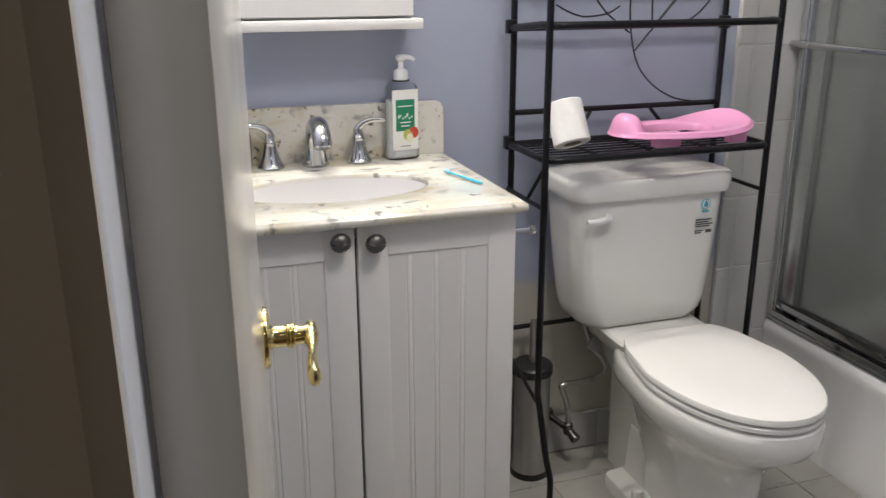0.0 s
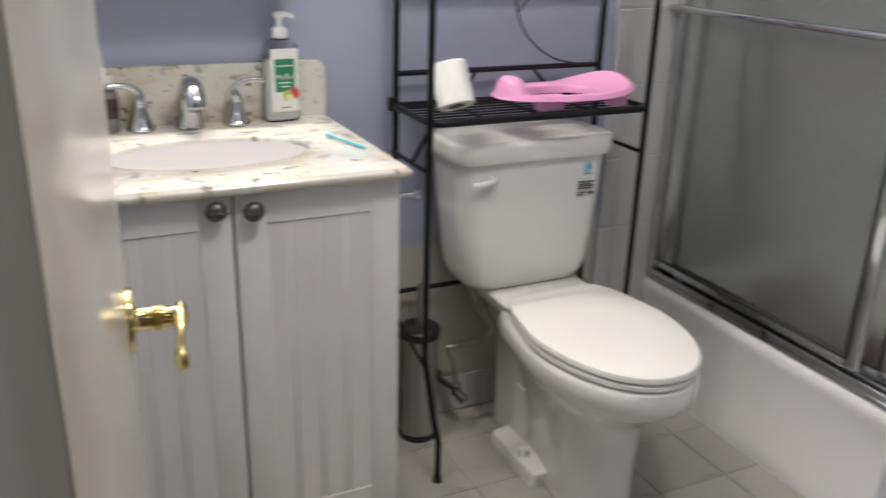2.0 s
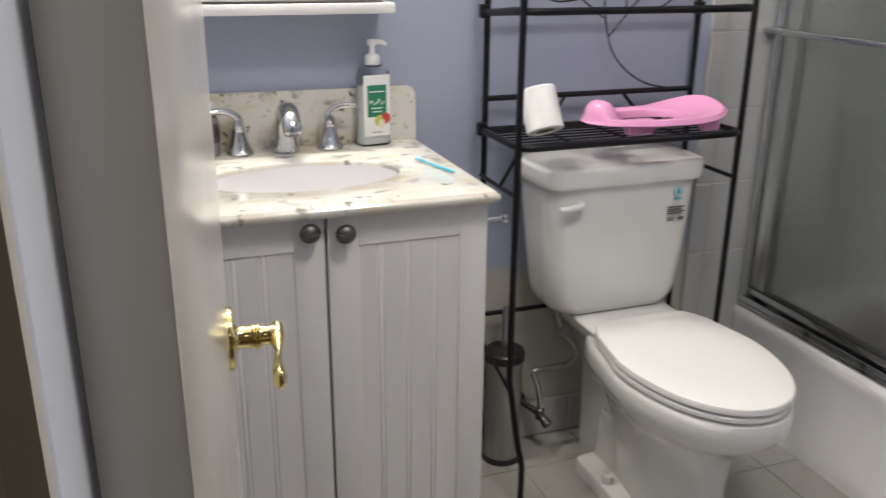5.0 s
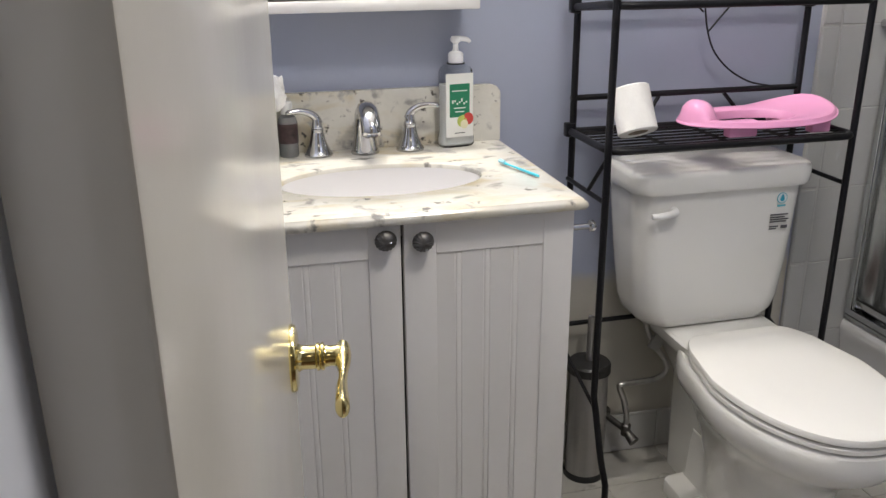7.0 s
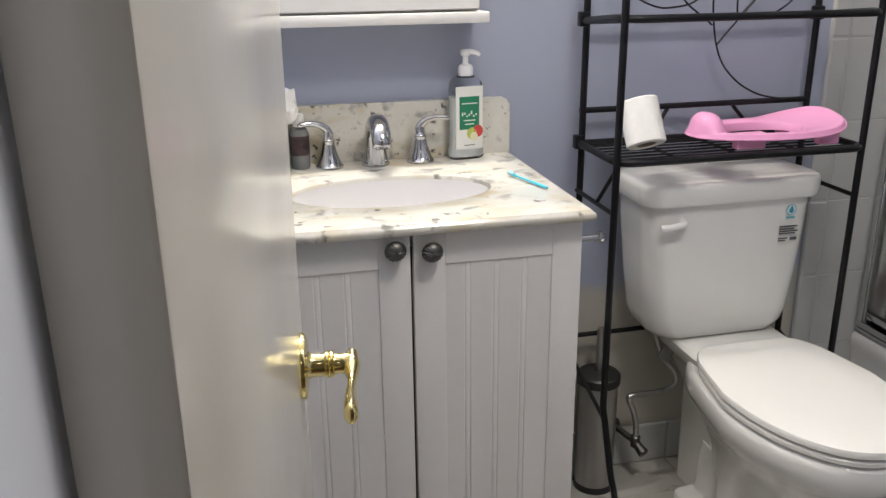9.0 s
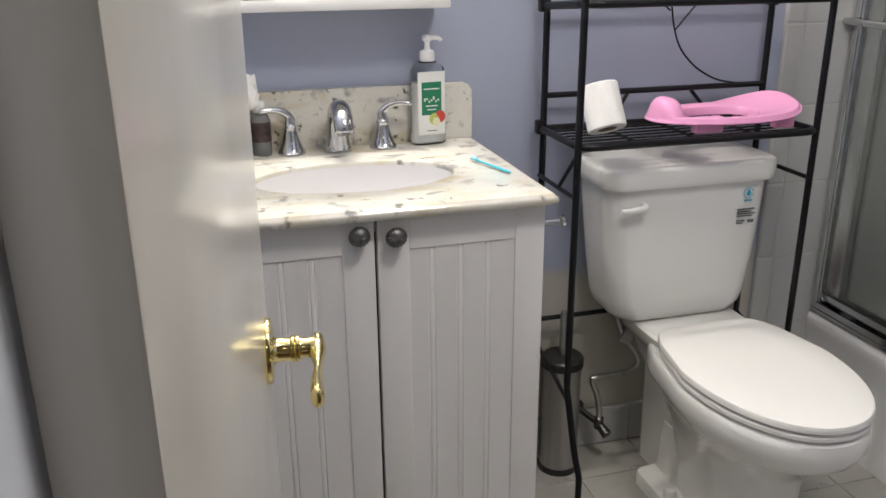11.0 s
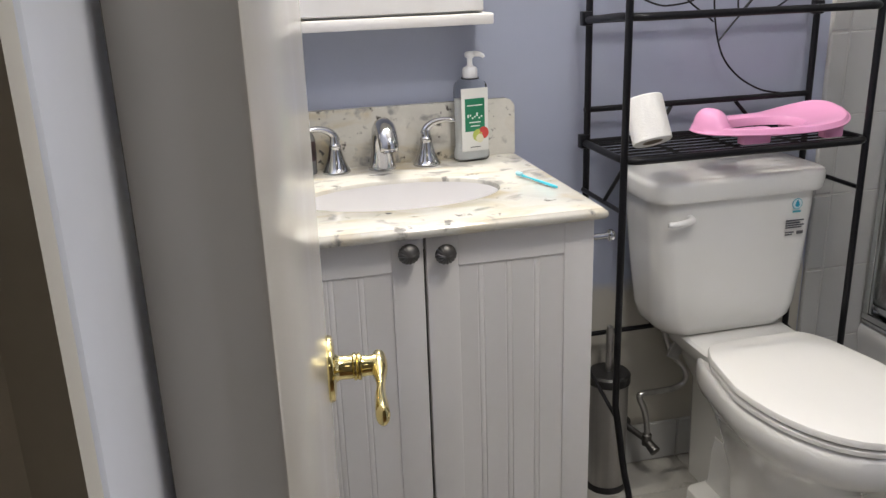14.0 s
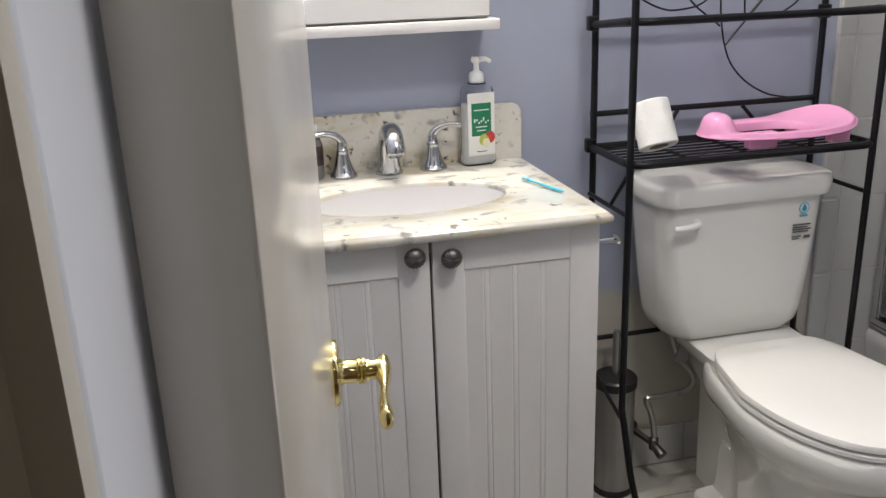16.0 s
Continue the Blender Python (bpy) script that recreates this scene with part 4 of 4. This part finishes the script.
def pot_ring(f, dz, n=80):
    """One ring of the seat: f 0 is the hole's edge, 1 the outer rim; the back (right) is a rising bowl, the front has a hump."""
    pts = []
    for k in range(n):
        a = 2 * math.pi * k / n
        c, s = math.cos(a), math.sin(a)
        ox, oy = 0.178 * math.copysign(abs(c) ** 0.9, c), 0.096 * math.copysign(abs(s) ** 0.85, s) * (1 + 0.12 * c)
        ix, iy = -0.022 + 0.096 * c, 0.060 * math.copysign(abs(s) ** 0.8, s) * (1 + 0.1 * c)
        x, y = ix + (ox - ix) * f, iy + (oy - iy) * f
        crown = 0.004 * math.sin(math.pi * min(1, max(0, f))) ** 0.7 - 0.004 * (1 - min(1, f)) if 0 <= f <= 1 else 0
        back = max(0, (x - 0.03) / 0.14)
        rim = min(1.0, max(0.0, f)) ** 2
        up = 0.038 * min(1, back) ** 1.2 * (0.25 + 0.75 * rim) * (0.55 + 0.45 * max(-1, min(1, (y + 0.02) / 0.08)))
        d = ((x + 0.142) / 0.027) ** 2 + ((y + 0.006) / 0.031) ** 2
        hump = 0.037 * max(0.0, 1 - (d / 1.9) ** 1.5) ** 0.7 * min(1.0, max(0.0, (0.965 - f) / 0.125)) if x < -0.05 else 0
        pts.append((PX + x, PY + y, PZ + crown + up + hump + dz))
    return pts


seat_rings = [pot_ring(0.0, -0.016), pot_ring(0.02, -0.004)] + [pot_ring(f, 0) for f in (0.06, 0.12, 0.2, 0.28, 0.36, 0.44, 0.52, 0.6, 0.68, 0.76, 0.84, 0.9)] + [pot_ring(0.945, -0.003), pot_ring(0.965, -0.007), pot_ring(1.0, -0.008), pot_ring(1.01, -0.0095), pot_ring(1.0, -0.011), pot_ring(0.95, -0.011), pot_ring(0.9, -0.006), pot_ring(0.6, -0.005), pot_ring(0.25, -0.008), pot_ring(0.06, -0.016)]
part("shell", loft(seat_rings, closed=True), pink_plastic, pot)
for lx, ly, w in ((-0.070, -0.056, 0.066), (0.112, -0.058, 0.046), (-0.080, 0.07, 0.060), (0.105, 0.07, 0.05)):
    part("lug", box(PX + lx - w / 2, PX + lx + w / 2, PY + ly - 0.012, PY + ly + 0.012, Z1 + 0.0045, PZ + 0.001, 0.004, 3), pink_plastic, pot)

# ---- bathtub ----
TUBX, TUBZ = 0.95, 0.312
tub = thing("bathtub", "white enamel bathtub with smooth apron", "bathtub")
ap = bmesh.new()
prof = [(TUBX - 0.008, 0.0), (TUBX - 0.006, 0.05), (TUBX + 0.004, 0.09), (TUBX + 0.010, 0.20), (TUBX + 0.002, 0.262), (TUBX - 0.002, 0.280), (TUBX, 0.296), (TUBX + 0.006, 0.307), (TUBX + 0.018, TUBZ), (TUBX + 0.092, TUBZ + 0.002), (TUBX + 0.105, TUBZ - 0.004), (TUBX + 0.135, 0.20), (TUBX + 0.165, 0.09), (TUBX + 0.22, 0.06), (RIGHT - 0.2, 0.055), (RIGHT - 0.13, 0.09), (RIGHT - 0.09, 0.22), (RIGHT - 0.07, TUBZ), (RIGHT - 0.002, TUBZ), (RIGHT - 0.002, 0.0)]
part("shell", loft([[(x, y, z) for x, z in prof] for y in (-0.013, -0.3, -0.6, -0.9, -1.2, FRONT + 0.012)]), tub_enamel, tub)
part("end_rim", box(TUBX + 0.09, RIGHT - 0.06, -0.10, -0.0135, 0.10, TUBZ, 0.02, 3), tub_enamel, tub)
part("end_rim", box(TUBX + 0.09, RIGHT - 0.06, FRONT + 0.0125, FRONT + 0.09, 0.10, TUBZ, 0.02, 3), tub_enamel, tub)
mat_r = thing("bath_mat", "dark red mat lying in the bathtub, one end turned up", "bath mat")
mat_prof = [(RIGHT - 0.40, 0.0665), (RIGHT - 0.215, 0.066), (RIGHT - 0.145, 0.098), (RIGHT - 0.130, 0.135)]
mat_bm = bmesh.new()
mat_rows = [[mat_bm.verts.new((x, y + 0.01 * math.sin(9 * x), z)) for x, z in mat_prof] for y in [-0.115 - 0.05 * k for k in range(9)]]
for a_, c_ in zip(mat_rows, mat_rows[1:]):
    for i in range(len(mat_prof) - 1):
        mat_bm.faces.new((a_[i], a_[i + 1], c_[i + 1], c_[i]))
bmesh.ops.solidify(mat_bm, geom=mat_bm.faces[:], thickness=-0.005)
part("mat", mat_bm, red_cloth, mat_r)
part("turned_up_end", box(RIGHT - 0.46, RIGHT - 0.14, -0.113, -0.106, 0.068, 0.27, 0.003, 2), red_cloth, mat_r, "end of the mat turned up against the tub")

dish = thing("soap_dish", "white ceramic soap dish on the tiled tub wall", "soap dish")
part("dish", loft([rounded_rect(RIGHT - 0.012 - d, RIGHT - 0.009, -0.455 + e, -0.355 - e, 0.012, z) for d, e, z in ((0.03, 0.02, 0.625), (0.07, 0.006, 0.632), (0.085, 0.0, 0.66), (0.085, 0.0, 0.68), (0.05, 0.004, 0.70), (0.012, 0.01, 0.735))]), porcelain, dish)

# ---- sliding shower doors ----
sd = thing("shower_door", "framed sliding shower doors of grey obscure glass", "shower door")
GX = 0.974
tr = box(GX - 0.022, GX + 0.040, FRONT + 0.004, -0.0135, TUBZ + 0.0005, TUBZ + 0.012, 0.002, 1)
box(GX - 0.022, GX - 0.016, FRONT + 0.004, -0.0135, TUBZ + 0.012, TUBZ + 0.030, 0.0015, 1, bm=tr)
box(GX + 0.010, GX + 0.014, FRONT + 0.004, -0.0135, TUBZ + 0.012, TUBZ + 0.026, 0.001, 1, bm=tr)
box(GX + 0.036, GX + 0.040, FRONT + 0.004, -0.0135, TUBZ + 0.012, TUBZ + 0.034, 0.001, 1, bm=tr)
part("track", tr, frame_metal, sd)
part("header", box(GX - 0.024, GX + 0.042, FRONT + 0.004, -0.0135, 1.80, 1.85, 0.003, 2), frame_metal, sd)
for y0, y1 in ((-0.045, -0.0135), (FRONT + 0.004, FRONT + 0.035)):
    wj = box(GX - 0.020, GX + 0.038, y0, y1, TUBZ + 0.030, 1.80, 0.003, 2)
    box(GX - 0.024, GX - 0.020, y0 + 0.008, y1 - 0.006, TUBZ + 0.030, 1.80, 0.001, 1, bm=wj)
    part("wall_jamb", wj, frame_metal, sd)


def panel(x, y0, y1, bar):
    z0, z1, w = TUBZ + 0.036, 1.79, 0.034
    fr = box(x - 0.008, x + 0.008, y0, y0 + w, z0, z1, 0.0075, 4)
    box(x - 0.008, x + 0.008, y1 - w * 0.7, y1, z0, z1, 0.004, 3, bm=fr)
    box(x - 0.0075, x + 0.0075, y0 + w, y1 - w * 0.7, z0, z0 + 0.022, 0.003, 2, bm=fr)
    box(x - 0.0075, x + 0.0075, y0 + w, y1 - w * 0.7, z1 - 0.03, z1, 0.003, 2, bm=fr)
    p = part("panel", fr, frame_metal, sd, "sliding panel of grey obscure glass in bright metal")
    ga = box(x - 0.0085, x - 0.004, y0 + w - 0.001, y0 + w + 0.004, z0 + 0.022, z1 - 0.03)
    box(x - 0.0085, x - 0.004, y1 - w * 0.7 - 0.004, y1 - w * 0.7 + 0.001, z0 + 0.022, z1 - 0.03, bm=ga)
    box(x - 0.0085, x - 0.004, y0 + w + 0.004, y1 - w * 0.7 - 0.004, z0 + 0.021, z0 + 0.026, bm=ga)
    part("gasket", ga, rubber, p, "black gasket")
    pane = part("glass", box(x - 0.002, x + 0.002, y0 + w - 0.002, y1 - w * 0.7 + 0.002, z0 + 0.02, z1 - 0.028), obscure_glass, p, "grey obscure glass pane")
    pane.visible_shadow = False
    if bar:
        zb, xb = 1.061, x - 0.038
        bb = tube([(x - 0.008, y1 - 0.012, zb), (xb + 0.01, y1 - 0.014, zb), (xb, y1 - 0.03, zb), (xb, (y0 + y1) / 2, zb), (xb, y0 + 0.06, zb), (xb + 0.012, y0 + 0.024, zb), (x - 0.008, y0 + 0.018, zb)], 0.0085, sides=14, smooth_steps=6)
        tb = part("towel_bar", bb, chrome, p, "chrome towel bar")
        for yy in (y0 + 0.11, y1 - 0.06):
            part("ring", lathe([(0.0005, 0), (0.0105, 0), (0.0105, 0.006), (0.0005, 0.006)], m=pose(xb, yy, zb, 90, 0, 0), steps=18), chrome, tb)


# dried drops on the outer face of the front pane
drops = bmesh.new()
rng_d = random.Random(11)
for k in range(110):
    y_ = rng_d.gauss(-0.56, 0.07) if k < 85 else rng_d.uniform(-0.68, -0.1)
    z_ = rng_d.gauss(0.52, 0.12) if k < 85 else rng_d.uniform(0.4, 1.0)
    if not (-0.69 < y_ < -0.06 and z_ > 0.375):
        continue
    s_ = rng_d.uniform(0.0006, 0.0013)
    bmesh.ops.create_icosphere(drops, subdivisions=1, radius=1.0, matrix=Matrix.Translation((GX - 0.0062, y_, z_)) @ Matrix.Diagonal((s_ * 0.5, s_, s_ * rng_d.uniform(0.9, 1.8), 1)))
panel(GX - 0.005, -0.727, -0.012, True)
part("water_spots", drops, white_plastic, sd, "dried white water spots")
panel(GX + 0.018, -0.795, -0.075, False)

# ---- tiles: back wall beside the tub, tub surround, low skirting ----
def tile_mesh(name, w, h_, d, bev=0.0015):
    bm = box(0, w, 0, d, 0, h_, bev, 1)
    me = bpy.data.meshes.new(name)
    bm.to_mesh(me)
    bm.free()
    me.materials.append(tile_wall)
    return me


def backing(name, label, dims):
    return tagged(finish(name, box(*dims), wall_grout, smooth=False), label, "tiled wall", kind="structure")


nt_back = backing("wall_tiles_north", "white glazed tiles on the wall by the tub", (0.772, RIGHT, -0.0102, -0.0005, 0, 2.1))
TH, TW = 0.195, 0.2
bull = tile_mesh("tile", 0.05 - 0.002, TH - 0.002, 0.0115, 0.004)
full = tile_mesh("tile", TW - 0.002, TH - 0.002, 0.0105)
zs = [0.085 + TH * k for k in range(-1, 11)]
for z in zs:
    if z < -0.12:
        continue
    o = new("tile", bull)
    o.parent, o.location = nt_back, (0.771, -0.0125, z + 0.001)
    for k in range(4):
        o = new("tile", full)
        o.parent, o.location = nt_back, (0.821 + k * TW + 0.001, -0.0115, z + 0.001)
et = backing("wall_tiles_east", "white glazed tiles along the bathtub", (RIGHT - 0.0088, RIGHT - 0.001, FRONT + 0.002, -0.013, 0, 2.1))
em = tile_mesh("tile", 0.004, TH - 0.002, TW - 0.002, 0.001)
for z in zs[1:]:
    for k in range(7):
        o = new("tile", em)
        o.parent, o.location = et, (RIGHT - 0.010, FRONT + 0.02 + k * TW, z + 0.001)
sk = backing("baseboard", "white tile skirting along the wall", (0.0, 0.769, -0.006, -0.0005, 0, 0.106))
skm = tile_mesh("tile", TW - 0.002, 0.107, 0.009, 0.003)
for k in range(4):
    if 0.04 + k * TW + TW > 0.771:
        break
    o = new("tile", skm)
    o.parent, o.location = sk, (0.04 + k * TW, -0.0105, 0.0015)

# ---- floor tiles ----
fl_back = tagged(finish("floor", box(LEFT, TUBX + 0.02, HALL + 0.04, 0, -0.06, -0.003), grout, smooth=False), "pale grey marbled square floor tiles", "floor", kind="structure")
PITCH = 0.1965
bm = box(0.0012, PITCH - 0.0012, 0.0012, PITCH - 0.0012, -0.008, 0, 0.0012, 1)
fme = bpy.data.meshes.new("tile")
bm.to_mesh(fme)
bm.free()
fme.materials.append(floor_tile)
for i in range(-5, 4):
    for j in range(-8, 1):
        x, y = 0.2435 + i * PITCH, -0.141 + j * PITCH
        if x < LEFT - 0.19 or y < HALL:
            continue
        o = new("tile", fme)
        o.parent, o.location = fl_back, (x, y, 0)

# each thing's empty stands at its foot
bpy.context.view_layer.update()
for ob in list(scene.objects):
    if ob.type == "EMPTY" and ob.parent is None and ob.name != "door_1":
        pts = [c.matrix_world @ Vector(k) for c in ob.children_recursive for k in c.bound_box]
        lo, hi = [[f(p[i] for p in pts) for i in range(3)] for f in (min, max)]
        at = Vector(((lo[0] + hi[0]) / 2, (lo[1] + hi[1]) / 2, lo[2]))
        ob.location = at
        for c in ob.children:
            c.matrix_parent_inverse = Matrix.Translation(-at)
